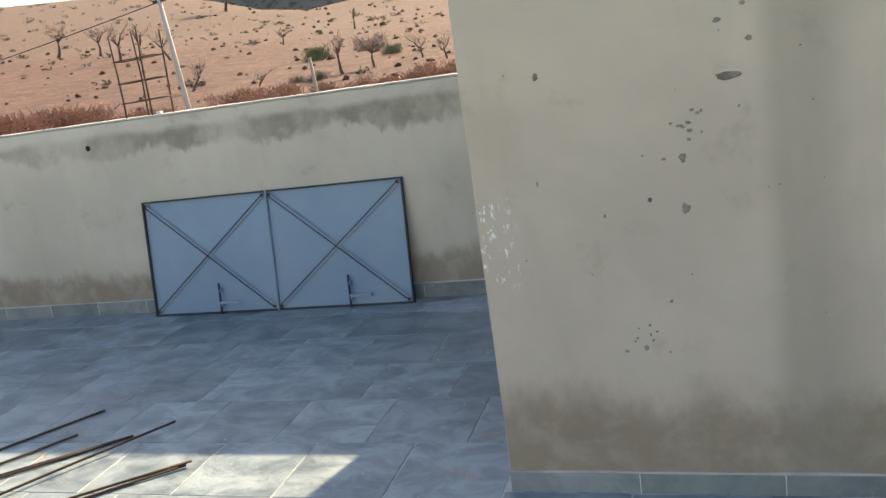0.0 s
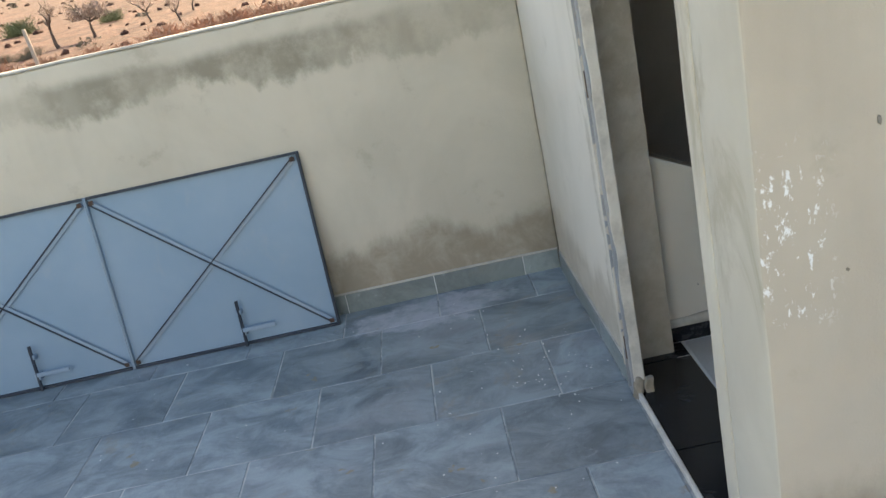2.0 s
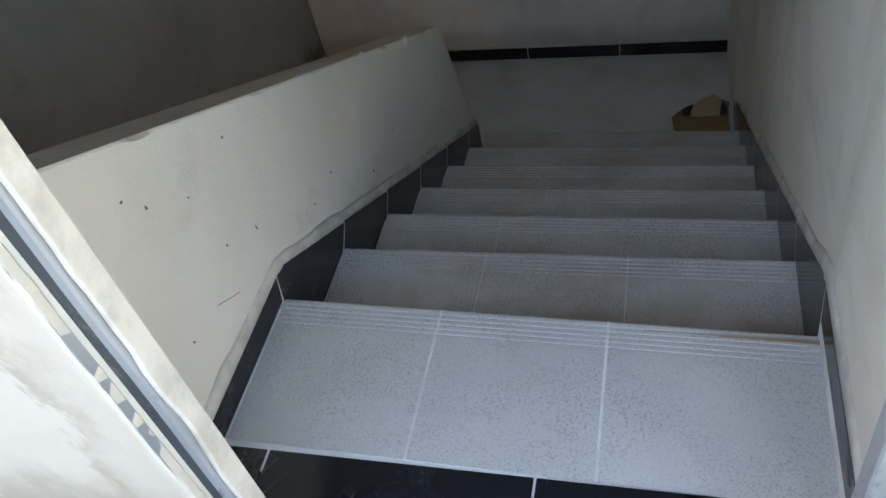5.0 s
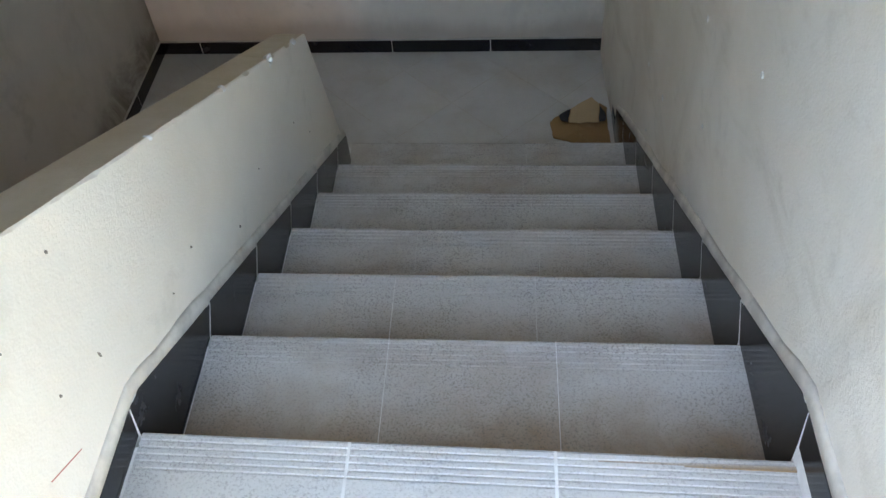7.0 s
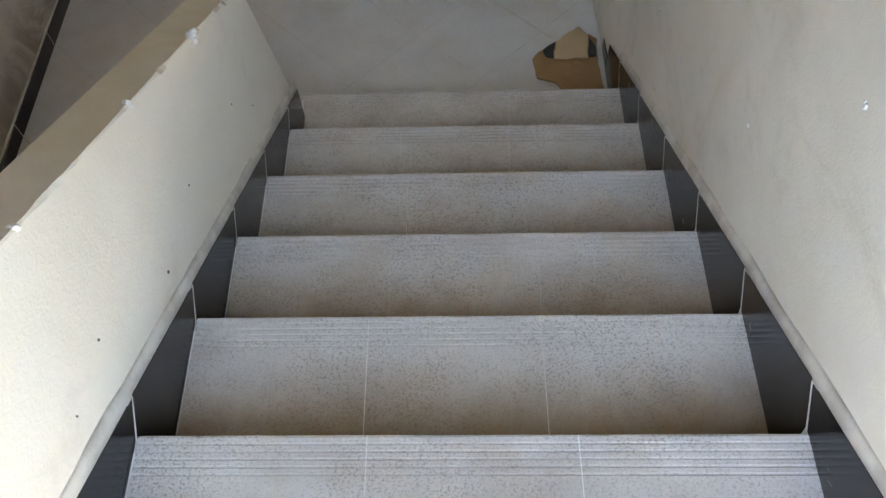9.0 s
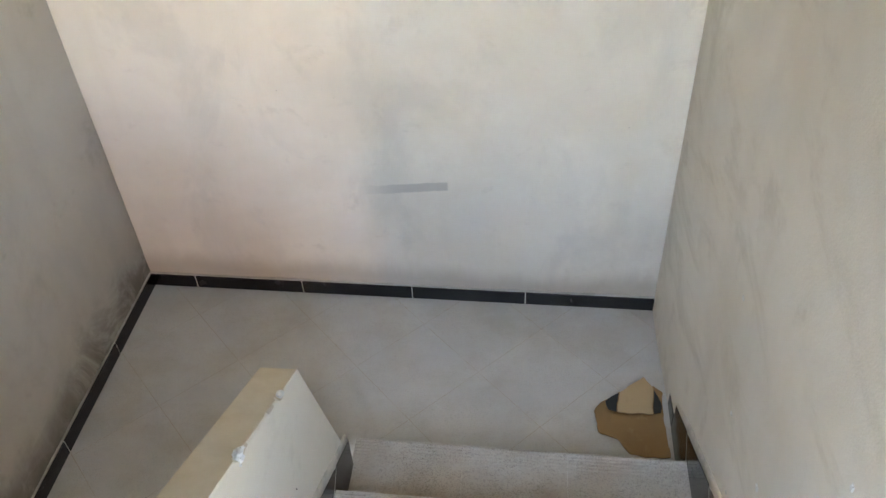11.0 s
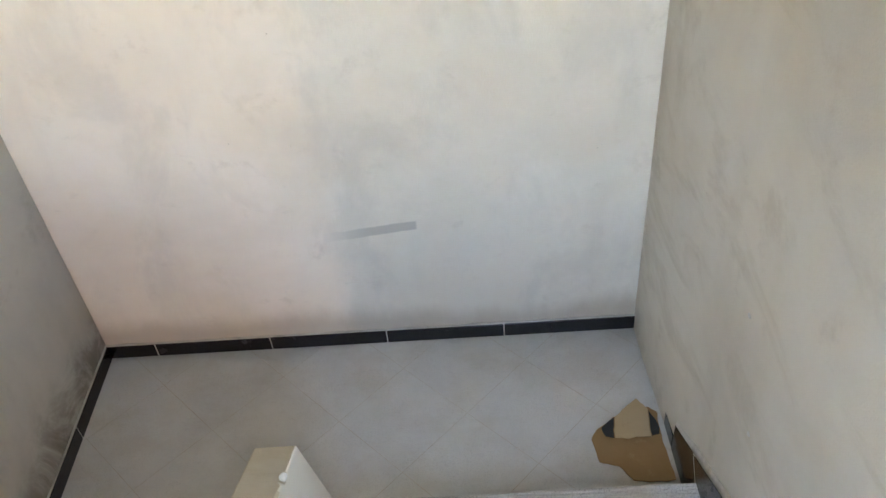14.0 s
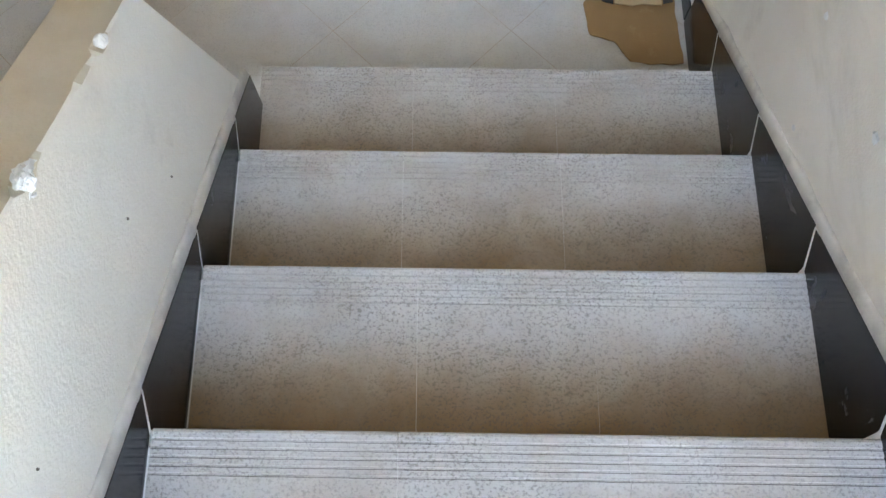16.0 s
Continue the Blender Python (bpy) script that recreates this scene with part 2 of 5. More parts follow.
def slate(name, light, dark, rust=0.25, rough=0.45):
    n = Nodes(name, rough)
    shift = n.calc("MULTIPLY", n.random(), 37.0)
    comb = n.t.nodes.new("ShaderNodeCombineXYZ")
    n.put(comb.inputs[0], shift), n.put(comb.inputs[1], n.calc("MULTIPLY", shift, 1.7))
    vein = n.noise(4.2, 9, 0.72, n.vec((1.0, 1.5, 1), comb.outputs[0], (0, 0, 0.45)), 0.55)
    cloud = n.noise(1.1, 4, 0.6, n.vec((1, 1, 1), (4, 7, 0)), 0.5)
    colour = n.mix(n.span(vein, 0.32, 0.66), dark, light)
    tone = n.calc("ADD", n.calc("MULTIPLY", n.random(), 0.34), 0.80)
    rgb = n.t.nodes.new("ShaderNodeCombineColor")
    for k in range(3):
        n.put(rgb.inputs[k], tone)
    colour = n.mix(1.0, colour, rgb.outputs[0], "MULTIPLY")
    colour = n.mix(n.calc("MULTIPLY", n.span(cloud, 0.55, 0.72), 0.45), colour, (0.32, 0.335, 0.36))
    ochre = n.span(n.noise(2.6, 6, 0.7, n.vec((1, 1, 1), (8, 3, 1)), 0.8), 0.58, 0.70)
    colour = n.mix(n.calc("MULTIPLY", ochre, rust * 1.6), colour, (0.27, 0.22, 0.15))
    if rust > 0.22:
        x, y = n.axis("X"), n.axis("Y")
        wob = n.calc("MULTIPLY", n.calc("SUBTRACT", n.noise(5, 6, 0.7, warp=0.5), 0.5), 0.55)
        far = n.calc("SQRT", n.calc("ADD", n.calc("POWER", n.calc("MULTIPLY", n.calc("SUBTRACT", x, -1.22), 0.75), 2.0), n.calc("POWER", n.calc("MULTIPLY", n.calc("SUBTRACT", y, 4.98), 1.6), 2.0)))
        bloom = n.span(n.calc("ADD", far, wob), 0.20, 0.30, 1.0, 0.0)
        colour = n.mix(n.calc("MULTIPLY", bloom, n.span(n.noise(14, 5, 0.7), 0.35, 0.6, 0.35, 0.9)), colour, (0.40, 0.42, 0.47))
        spots = n.calc("MULTIPLY", n.span(n.noise(9, 4, 0.6, n.vec((1, 1, 1), (5, 2, 0))), 0.66, 0.70), n.span(n.noise(3, 3, 0.5), 0.45, 0.55))
        colour = n.mix(n.calc("MULTIPLY", spots, 0.7), colour, (0.26, 0.19, 0.09))
    hair = n.span(n.noise(7, 8, 0.8, n.vec((1.0, 2.2, 1), comb.outputs[0], (0, 0, 0.7)), 1.2), 0.60, 0.64)
    colour = n.mix(n.calc("MULTIPLY", hair, 0.30), colour, (0.42, 0.45, 0.46))
    speck = n.span(n.noise(60, 3, 0.7), 0.70, 0.76)
    colour = n.mix(n.calc("MULTIPLY", speck, 0.35), colour, (0.48, 0.47, 0.45))
    bump = n.calc("ADD", n.calc("MULTIPLY", vein, 1.5), n.calc("MULTIPLY", n.noise(45, 5, 0.65), 0.5))
    return n.done(colour, bump, 0.5, 0.007, n.span(vein, 0.3, 0.7, rough - 0.08, rough + 0.2))


def grout(name, a, b):
    n = Nodes(name, 0.9)
    return n.done(n.mix(n.span(n.noise(7, 5, 0.65), 0.4, 0.65), a, b), n.noise(90, 3), 0.3, 0.003)


def black_tile():
    n = Nodes("black_glazed_tile", 0.2)
    dust = n.span(n.noise(6, 6, 0.7, warp=0.6), 0.5, 0.75)
    colour = n.mix(n.calc("MULTIPLY", dust, 0.22), (0.010, 0.011, 0.014), (0.08, 0.082, 0.09))
    scratch = n.span(n.noise(30, 3, 0.7, n.vec((1, 0.12, 1), (0, 0, 0), (0, 0, 0.5))), 0.70, 0.74)
    colour = n.mix(n.calc("MULTIPLY", scratch, 0.3), colour, (0.2, 0.2, 0.2))
    return n.done(colour, n.noise(20, 4), 0.05, 0.002, n.span(dust, 0, 1, 0.16, 0.4))


def tread_tile(name, light, dark, dirt_and_shade, amount, back=False, spots=0.55):
    """Pale pitted stair tile with dark specks and trodden soiling; back also paints in riser shade."""
    n = Nodes(name, 0.6)
    specks = n.span(n.noise(230, 3, 0.75, n.vec((1, 0.8, 1))), 0.52, 0.60)
    fine = n.span(n.noise(210, 3, 0.7), 0.56, 0.66)
    many = n.span(n.noise(5, 5, 0.65, n.vec((1.4, 1, 1), (6, 0, 1))), 0.34, 0.6, 0.35, 1.0)
    base = n.mix(n.span(n.noise(3, 4, 0.6), 0.35, 0.7), light, dark)
    grime = n.span(n.noise(2.6, 5, 0.65, n.vec((1.6, 1, 1), (2, 5, 0))), 0.44, 0.7)
    colour = n.mix(n.calc("MULTIPLY", grime, amount * 0.45), base, dirt_and_shade)
    if back:
        made = n.t.nodes.new("ShaderNodeTexCoord")
        split = n.t.nodes.new("ShaderNodeSeparateXYZ")
        n.t.links.new(made.outputs["Generated"], split.inputs[0])
        # brown rear band: soiling plus the riser's shade put into the colour
        edge = n.calc("ADD", split.outputs[0], n.calc("MULTIPLY", n.calc("SUBTRACT", n.noise(7, 6, 0.7, warp=0.6), 0.5), 0.5))
        colour = n.mix(n.calc("MULTIPLY", n.span(edge, 0.0, 0.78, 1.0, 0.0), amount * 1.35), colour, dirt_and_shade)
    colour = n.mix(n.calc("MULTIPLY", n.calc("MULTIPLY", specks, many), spots), colour, (0.16, 0.145, 0.13))
    colour = n.mix(n.calc("MULTIPLY", n.calc("MULTIPLY", fine, many), 0.3), colour, (0.22, 0.2, 0.18))
    pits = n.calc("MULTIPLY", n.calc("MULTIPLY", specks, many), -1.0)
    return n.done(colour, n.calc("ADD", pits, n.calc("MULTIPLY", n.noise(60, 3), 0.5)), 0.35, 0.002)


def painted(name, colour_a, colour_b, wear, rough=0.5, metal=0.0, amount=0.4, scale=6.0):
    n = Nodes(name, rough, metal)
    worn = n.span(n.noise(scale, 6, 0.72, n.vec((1, 1, 0.6)), 0.4), 0.56, 0.68)
    colour = n.mix(n.span(n.noise(2.0, 4, 0.6), 0.3, 0.7), colour_a, colour_b)
    colour = n.mix(n.calc("MULTIPLY", worn, amount), colour, wear)
    return n.done(colour, n.noise(80, 4, 0.6), 0.15, 0.002)


M_COPING = coping()
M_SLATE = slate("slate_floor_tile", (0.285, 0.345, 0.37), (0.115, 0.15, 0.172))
M_SLATE_SKIRT = slate("slate_skirting_tile", (0.27, 0.31, 0.30), (0.16, 0.19, 0.19), 0.2)
M_GROUT = grout("terrace_grout", (0.46, 0.47, 0.46), (0.17, 0.195, 0.21))
M_GROUT_PALE = grout("pale_grout", (0.78, 0.78, 0.76), (0.62, 0.61, 0.59))
M_GROUT_TAN = grout("dusty_grout", (0.44, 0.36, 0.27), (0.50, 0.45, 0.38))
M_MORTAR = grout("grey_mortar", (0.50, 0.48, 0.44), (0.38, 0.36, 0.33))
M_LEDGE = grout("plaster_ledge", (0.66, 0.62, 0.55), (0.46, 0.43, 0.38))
M_LUMP = grout("dirty_mortar", (0.33, 0.29, 0.235), (0.17, 0.14, 0.105))
M_BLACK = black_tile()
M_TREAD = tread_tile("stair_tread_tile", (0.60, 0.59, 0.57), (0.53, 0.52, 0.50), (0.30, 0.185, 0.09), 0.74, True, 0.58)
M_TREAD_CLEAN = tread_tile("top_tread_tile", (0.58, 0.575, 0.56), (0.51, 0.505, 0.49), (0.42, 0.38, 0.33), 0.25, False, 0.42)
M_LANDING = tread_tile("landing_tile", (0.61, 0.595, 0.57), (0.545, 0.53, 0.505), (0.42, 0.35, 0.26), 0.7, False, 0.15)
M_GATE = painted("gate_blue_grey_sheet", (0.175, 0.275, 0.365), (0.21, 0.305, 0.39), (0.32, 0.33, 0.33), 0.5, 0.0, 0.15)
M_GATE_BAR = painted("gate_bar_paint", (0.20, 0.285, 0.365), (0.235, 0.315, 0.385), (0.35, 0.36, 0.36), 0.5, 0.0, 0.3)
M_GATE_EDGE = painted("gate_dark_iron_and_shadow", (0.018, 0.026, 0.04), (0.032, 0.042, 0.058), (0.09, 0.08, 0.075), 0.6, 0.2, 0.3)
M_RUST = painted("rusted_steel", (0.085, 0.045, 0.03), (0.06, 0.04, 0.03), (0.16, 0.09, 0.055), 0.9, 0.1, 0.6, 18)
M_FRAME = painted("door_frame_steel", (0.25, 0.275, 0.30), (0.36, 0.37, 0.38), (0.13, 0.115, 0.10), 0.42, 0.3, 0.75, 13)
M_FRAME_DARK = painted("door_frame_groove", (0.035, 0.042, 0.048), (0.055, 0.06, 0.065), (0.20, 0.18, 0.155), 0.6, 0.1, 0.5, 24)
M_REBAR = painted("rebar_steel", (0.06, 0.042, 0.03), (0.09, 0.06, 0.04), (0.16, 0.09, 0.05), 0.75, 0.4, 0.5, 30)
M_CARD = painted("tan_cardboard", (0.50, 0.36, 0.21), (0.44, 0.31, 0.17), (0.38, 0.26, 0.14), 0.85, 0.0, 0.4, 12)
M_PAPER = painted("brown_kraft_paper", (0.34, 0.20, 0.085), (0.28, 0.16, 0.065), (0.42, 0.28, 0.14), 0.75, 0.0, 0.4, 16)
M_TAPE = painted("black_print", (0.02, 0.02, 0.022), (0.03, 0.03, 0.03), (0.08, 0.08, 0.08), 0.6)
M_POLE = painted("grey_concrete_pole", (0.50, 0.44, 0.40), (0.44, 0.39, 0.35), (0.3, 0.25, 0.22), 0.9)
M_WOOD = painted("weathered_stake_wood", (0.42, 0.34, 0.27), (0.34, 0.27, 0.21), (0.2, 0.16, 0.12), 0.9)
M_BARK = painted("almond_bark", (0.10, 0.075, 0.06), (0.14, 0.10, 0.08), (0.2, 0.16, 0.13), 0.95)
M_WIRE = painted("black_cable", (0.02, 0.02, 0.02), (0.03, 0.03, 0.03), (0.05, 0.05, 0.05), 0.6)
M_WHITE = painted("white_plastic", (0.72, 0.72, 0.70), (0.66, 0.66, 0.64), (0.5, 0.48, 0.45), 0.5)


def soil():
    n = Nodes("red_stony_soil", 0.97)
    big = n.noise(0.05, 5, 0.6, warp=0.5)
    mid = n.noise(0.6, 5, 0.65)
    stones = n.noise(4.5, 4, 0.75)
    colour = n.mix(n.span(mid, 0.35, 0.65), (0.090, 0.038, 0.025), (0.128, 0.058, 0.039))
    colour = n.mix(n.calc("MULTIPLY", n.span(stones, 0.52, 0.62), 0.75), colour, (0.20, 0.115, 0.085))
    grains = n.noise(1.7, 5, 0.8, n.vec((1, 0.5, 1)))
    colour = n.mix(n.calc("MULTIPLY", n.span(grains, 0.55, 0.42, 0.0, 1.0), 0.75), colour, (0.05, 0.022, 0.015))
    colour = n.mix(n.calc("MULTIPLY", n.span(stones, 0.46, 0.34), 0.35), colour, (0.08, 0.038, 0.026))
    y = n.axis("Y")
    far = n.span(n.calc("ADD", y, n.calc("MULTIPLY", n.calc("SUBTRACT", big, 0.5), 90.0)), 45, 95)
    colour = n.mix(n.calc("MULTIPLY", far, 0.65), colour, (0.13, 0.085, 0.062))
    return n.done(colour, stones, 0.6, 0.12)


def foliage(name, a, b, c):
    n = Nodes(name, 0.9)
    return n.done(n.mix(n.span(n.noise(1.2, 4, 0.6), 0.35, 0.65), n.mix(n.island(), a, b), c))


M_SOIL = soil()
M_TUMBLE = foliage("dry_red_brush", (0.34, 0.165, 0.10), (0.42, 0.23, 0.15), (0.28, 0.16, 0.10))
M_SHRUB = foliage("grey_green_scrub", (0.12, 0.10, 0.07), (0.18, 0.15, 0.105), (0.10, 0.095, 0.06))
M_GREEN = foliage("green_bush", (0.13, 0.15, 0.06), (0.20, 0.21, 0.10), (0.11, 0.125, 0.06))
M_TWIG = foliage("grey_brown_twigs", (0.30, 0.22, 0.18), (0.38, 0.29, 0.23), (0.25, 0.19, 0.15))


def hill_scrub():
    n = Nodes("scrubby_hill", 0.97)
    dots = n.span(n.voronoi(0.22, n.vec((1, 1, 1))), 0.22, 0.55, 1.0, 0.0)
    big = n.span(n.noise(0.02, 4, 0.6), 0.35, 0.62)
    colour = n.mix(big, (0.165, 0.135, 0.105), (0.115, 0.10, 0.08))
    return n.done(n.mix(n.calc("MULTIPLY", dots, 0.95), colour, (0.045, 0.05, 0.036)), n.noise(0.4, 4), 0.5, 1.0)


M_HILL = hill_scrub()


# ---- mesh helpers ----
def mesh_object(name, bm, material, smooth=False):
    me = bpy.data.meshes.new(name)
    bmesh.ops.recalc_face_normals(bm, faces=bm.faces)
    bm.to_mesh(me)
    bm.free()
    me.materials.append(material)
    if smooth:
        me.polygons.foreach_set("use_smooth", [True] * len(me.polygons))
    return new(name, me)


def part(name, bm, material, parent, label="", smooth=False):
    ob = mesh_object(name, bm, material, smooth)
    ob.parent = parent
    return tagged(ob, label)


def piece(name, me, parent, m):
    """One more object on a shared mesh, under its thing."""
    ob = new(name, me)
    ob.parent = parent
    ob.matrix_basis = m
    return ob


def empty(name, place=(0, 0, 0)):
    ob = new(name)
    ob.location = place
    ob.empty_display_size = 0.1
    return ob


def add_box(bm, lo, hi, m=None):
    c = [(lo[i] + hi[i]) / 2 for i in range(3)]
    s = [abs(hi[i] - lo[i]) for i in range(3)]
    made = bmesh.ops.create_cube(bm, size=1, matrix=(m or Matrix()) @ Matrix.LocRotScale(c, None, s))
    return made["verts"]


def box(lo, hi, bevel=0.0, cuts=1, m=None):
    bm = bmesh.new()
    add_box(bm, lo, hi, m)
    if bevel:
        bmesh.ops.bevel(bm, geom=bm.edges[:], offset=bevel, segments=cuts, affect="EDGES", profile=0.6)
    return bm


def prism(outline, axis, a, b):
    """A solid from an outline in the plane across the axis ('x', 'y' or 'z'), between a and b."""
    put = {"x": lambda u, v, w: (w, u, v), "y": lambda u, v, w: (u, w, v), "z": lambda u, v, w: (u, v, w)}[axis]
    bm = bmesh.new()
    lo = [bm.verts.new(put(u, v, a)) for u, v in outline]
    hi = [bm.verts.new(put(u, v, b)) for u, v in outline]
    bm.faces.new(lo), bm.faces.new(hi[::-1])
    for k in range(len(outline)):
        j = (k + 1) % len(outline)
        bm.faces.new((lo[k], hi[k], hi[j], lo[j]))
    return bm


def tube(bm, points, radii, sides=6):
    """A bent, tapered rod through the points."""
    rings = []
    for k, p in enumerate(points):
        p = Vector(p)
        along = (Vector(points[min(k + 1, len(points) - 1)]) - Vector(points[max(k - 1, 0)])).normalized()
        u = along.orthogonal().normalized()
        v = along.cross(u)
        r = radii[k] if isinstance(radii, (list, tuple)) else radii
        rings.append([bm.verts.new(p + r * (math.cos(6.2832 * i / sides) * u + math.sin(6.2832 * i / sides) * v)) for i in range(sides)])
    for a, b in zip(rings, rings[1:]):
        for i in range(sides):
            j = (i + 1) % sides
            bm.faces.new((a[i], a[j], b[j], b[i]))
    bm.faces.new(rings[0][::-1]), bm.faces.new(rings[-1])


def tile_mesh(name, w, d, h, material, edge=0.0025):
    """A slab centred on its foot, with softened upper edges."""
    x, y, e = w / 2, d / 2, edge
    v = [(-x, -y, 0), (x, -y, 0), (x, y, 0), (-x, y, 0), (-x, -y, h - e), (x, -y, h - e), (x, y, h - e), (-x, y, h - e),
         (e - x, e - y, h), (x - e, e - y, h), (x - e, y - e, h), (e - x, y - e, h)]
    f = [(8, 9, 10, 11)]
    for k in range(4):
        j = (k + 1) % 4
        f += [(k, j, j + 4, k + 4), (k + 4, j + 4, j + 8, k + 8)]
    me = bpy.data.meshes.new(name)
    me.from_pydata(v, [], f)
    me.materials.append(material)
    return me


def worn_box(name, lo, hi, material, step=0.12, bevel=0.008, jitter=0.003):
    """A wall with rounded, slightly uneven edges."""
    bm = bmesh.new()
    add_box(bm, lo, hi)
    bmesh.ops.bevel(bm, geom=bm.edges[:], offset=bevel, segments=2, affect="EDGES", profile=0.5)
    for axis in range(3):
        count = int((hi[axis] - lo[axis]) / step)
        normal = [0, 0, 0]
        normal[axis] = 1
        for k in range(1, count):
            place = [0, 0, 0]
            place[axis] = lo[axis] + (hi[axis] - lo[axis]) * k / count
            bmesh.ops.bisect_plane(bm, geom=bm.verts[:] + bm.edges[:] + bm.faces[:], plane_co=place, plane_no=normal)
    for v in bm.verts:
        v.co += jitter * noise.noise_vector(v.co * 5.0) + 0.5 * jitter * noise.noise_vector(v.co * 19.0)
    return mesh_object(name, bm, material, True)


# ---- large structure ----
DOOR_X = -0.585          # outer face of the stair house's west wall
SOUTH_Y = 2.80          # outer face of its south wall
Y_RIGHT, Y_LEFT = 3.050, 5.245
Y_BAL, BAL_THICK = 4.158, 0.100
X_END = 2.715
TERRACE = -0.030
LANDING = -1.19
LOWER = -2.72         # floor of the storey below
EDGE_X = 1.45         # where the lower flight leaves the landing
ROOF = 2.45
RISE = 0.17
NOSE_X = [0.0, 0.315, 0.618, 0.922, 1.23, 1.541, 1.844]

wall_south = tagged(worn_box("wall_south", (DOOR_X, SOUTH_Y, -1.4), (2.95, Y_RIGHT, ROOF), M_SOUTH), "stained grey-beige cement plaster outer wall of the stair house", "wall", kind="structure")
wall_south.data.materials.append(M_CORNER)
for face in wall_south.data.polygons:
    if face.normal.x < -0.8:
        face.material_index = 1
west_plan = [(DOOR_X, 3.955), (-0.545, 3.955), (-0.545, 4.09), (-0.40, 4.09), (-0.40, 5.46), (DOOR_X, 5.46)]
wall_west = tagged(mesh_object("wall_west_1", prism(west_plan, "z", -0.25, ROOF), M_WEST), "pale cream plastered wall beside the stair doorway", "wall", kind="structure")
wall_west_top = tagged(worn_box("wall_west_2", (DOOR_X, Y_RIGHT, 2.06), (-0.40, 3.9545, ROOF), M_WEST, 0.2), "cream plastered wall over the doorway", "wall", kind="structure")
wall_west_foot = tagged(worn_box("wall_west_3", (DOOR_X, Y_RIGHT, -1.4), (-0.40, 3.9545, -0.03), M_WEST, 0.3), "plastered wall under the doorway", "wall", kind="structure")
wall_west_near = tagged(worn_box("wall_west_4", (DOOR_X - 0.004, 3.025, -0.029), (-0.47, 3.0905, 2.0595), M_CORNER, 0.1, 0.003, 0.002), "cream plastered edge of the doorway", "wall", kind="structure")
wall_north = tagged(worn_box("wall_north", (-0.40, Y_LEFT, -3.1), (2.95, 5.46, ROOF), M_NORTH), "smudged plaster side wall of the stairwell, dimness painted in", "wall", kind="structure")
wall_inner_south = tagged(worn_box("wall_stair_south", (-0.395, Y_RIGHT, -1.4), (X_END, Y_RIGHT + 0.008, ROOF), M_INNER, 0.2, 0.001, 0.0), "smudged cream plaster side wall of the stairs", "wall", kind="structure")
wall_east = tagged(worn_box("wall_east", (X_END, Y_RIGHT, -3.1), (2.95, Y_LEFT, ROOF), M_EAST), "pale cream plaster end wall of the stair landing", "wall", kind="structure")


# storey below: unseen hall added under the terrace for the lamp and lower flight
HALL_X, HALL_Y = -3.60, 4.00
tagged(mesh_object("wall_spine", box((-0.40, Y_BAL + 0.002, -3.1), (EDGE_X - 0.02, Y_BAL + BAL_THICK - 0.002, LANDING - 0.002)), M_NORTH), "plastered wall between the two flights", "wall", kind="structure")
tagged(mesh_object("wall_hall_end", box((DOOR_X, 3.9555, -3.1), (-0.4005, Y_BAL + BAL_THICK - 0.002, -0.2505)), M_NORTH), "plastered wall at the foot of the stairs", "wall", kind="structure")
tagged(mesh_object("wall_hall_south", box((-3.8, HALL_Y - 0.15, -3.1), (DOOR_X - 0.0005, HALL_Y, -0.2505)), M_NORTH), "unseen plastered wall of the added lower hall", "wall", kind="structure")
tagged(mesh_object("wall_hall_north", box((-7.2, Y_LEFT, -3.1), (-0.4005, 5.46, -0.1255)), M_NORTH), "unseen plastered wall of the added lower storey", "wall", kind="structure")
tagged(mesh_object("ceiling_hall", box((-3.8, HALL_Y - 0.15, -0.25), (DOOR_X - 0.0005, Y_LEFT - 0.0005, -0.135)), M_CEILING), "unseen plastered ceiling of the added lower hall", "ceiling", kind="structure")
tagged(mesh_object("floor_hall", box((-3.8, HALL_Y - 0.15, -3.1), (EDGE_X, Y_LEFT - 0.0005, LOWER)), M_LANDING), "unseen pale tiled floor of the added lower hall", "floor", kind="structure")
# invented opening that holds the added lamp; nothing lies behind it
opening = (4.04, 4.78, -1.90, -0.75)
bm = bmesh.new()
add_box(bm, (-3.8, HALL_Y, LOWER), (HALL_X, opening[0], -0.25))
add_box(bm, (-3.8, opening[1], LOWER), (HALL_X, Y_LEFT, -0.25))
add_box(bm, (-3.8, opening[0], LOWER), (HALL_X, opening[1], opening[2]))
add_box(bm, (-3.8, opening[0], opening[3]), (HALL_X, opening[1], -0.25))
tagged(mesh_object("wall_hall_west", bm, M_NORTH), "unseen hall wall with an opening for the added lamp", "wall", kind="structure")


def skew(ob):
    """The landing's end wall stands a little out of square."""
    for v in ob.data.vertices:
        v.co.x -= 0.036 * (Y_LEFT - v.co.y) / (Y_LEFT - Y_RIGHT)


skew(wall_east)
for v in wall_inner_south.data.vertices:
    v.co.y += 0.022 * max(0.0, min(1.0, (v.co.x - 1.95) / 0.6)) if v.co.y > Y_RIGHT + 0.004 else 0.0
roof = tagged(mesh_object("ceiling", box((DOOR_X, SOUTH_Y, ROOF), (2.95, 5.46, ROOF + 0.18), 0.01), M_CEILING), "plastered concrete roof slab of the stair house", "ceiling", kind="structure")
parapet = tagged(worn_box("wall_parapet_north", (-7.2, 5.18, -0.125), (DOOR_X, 5.38, 1.362), M_PARAPET, 0.15, 0.012), "damp-stained beige plastered parapet wall", "wall", kind="structure")
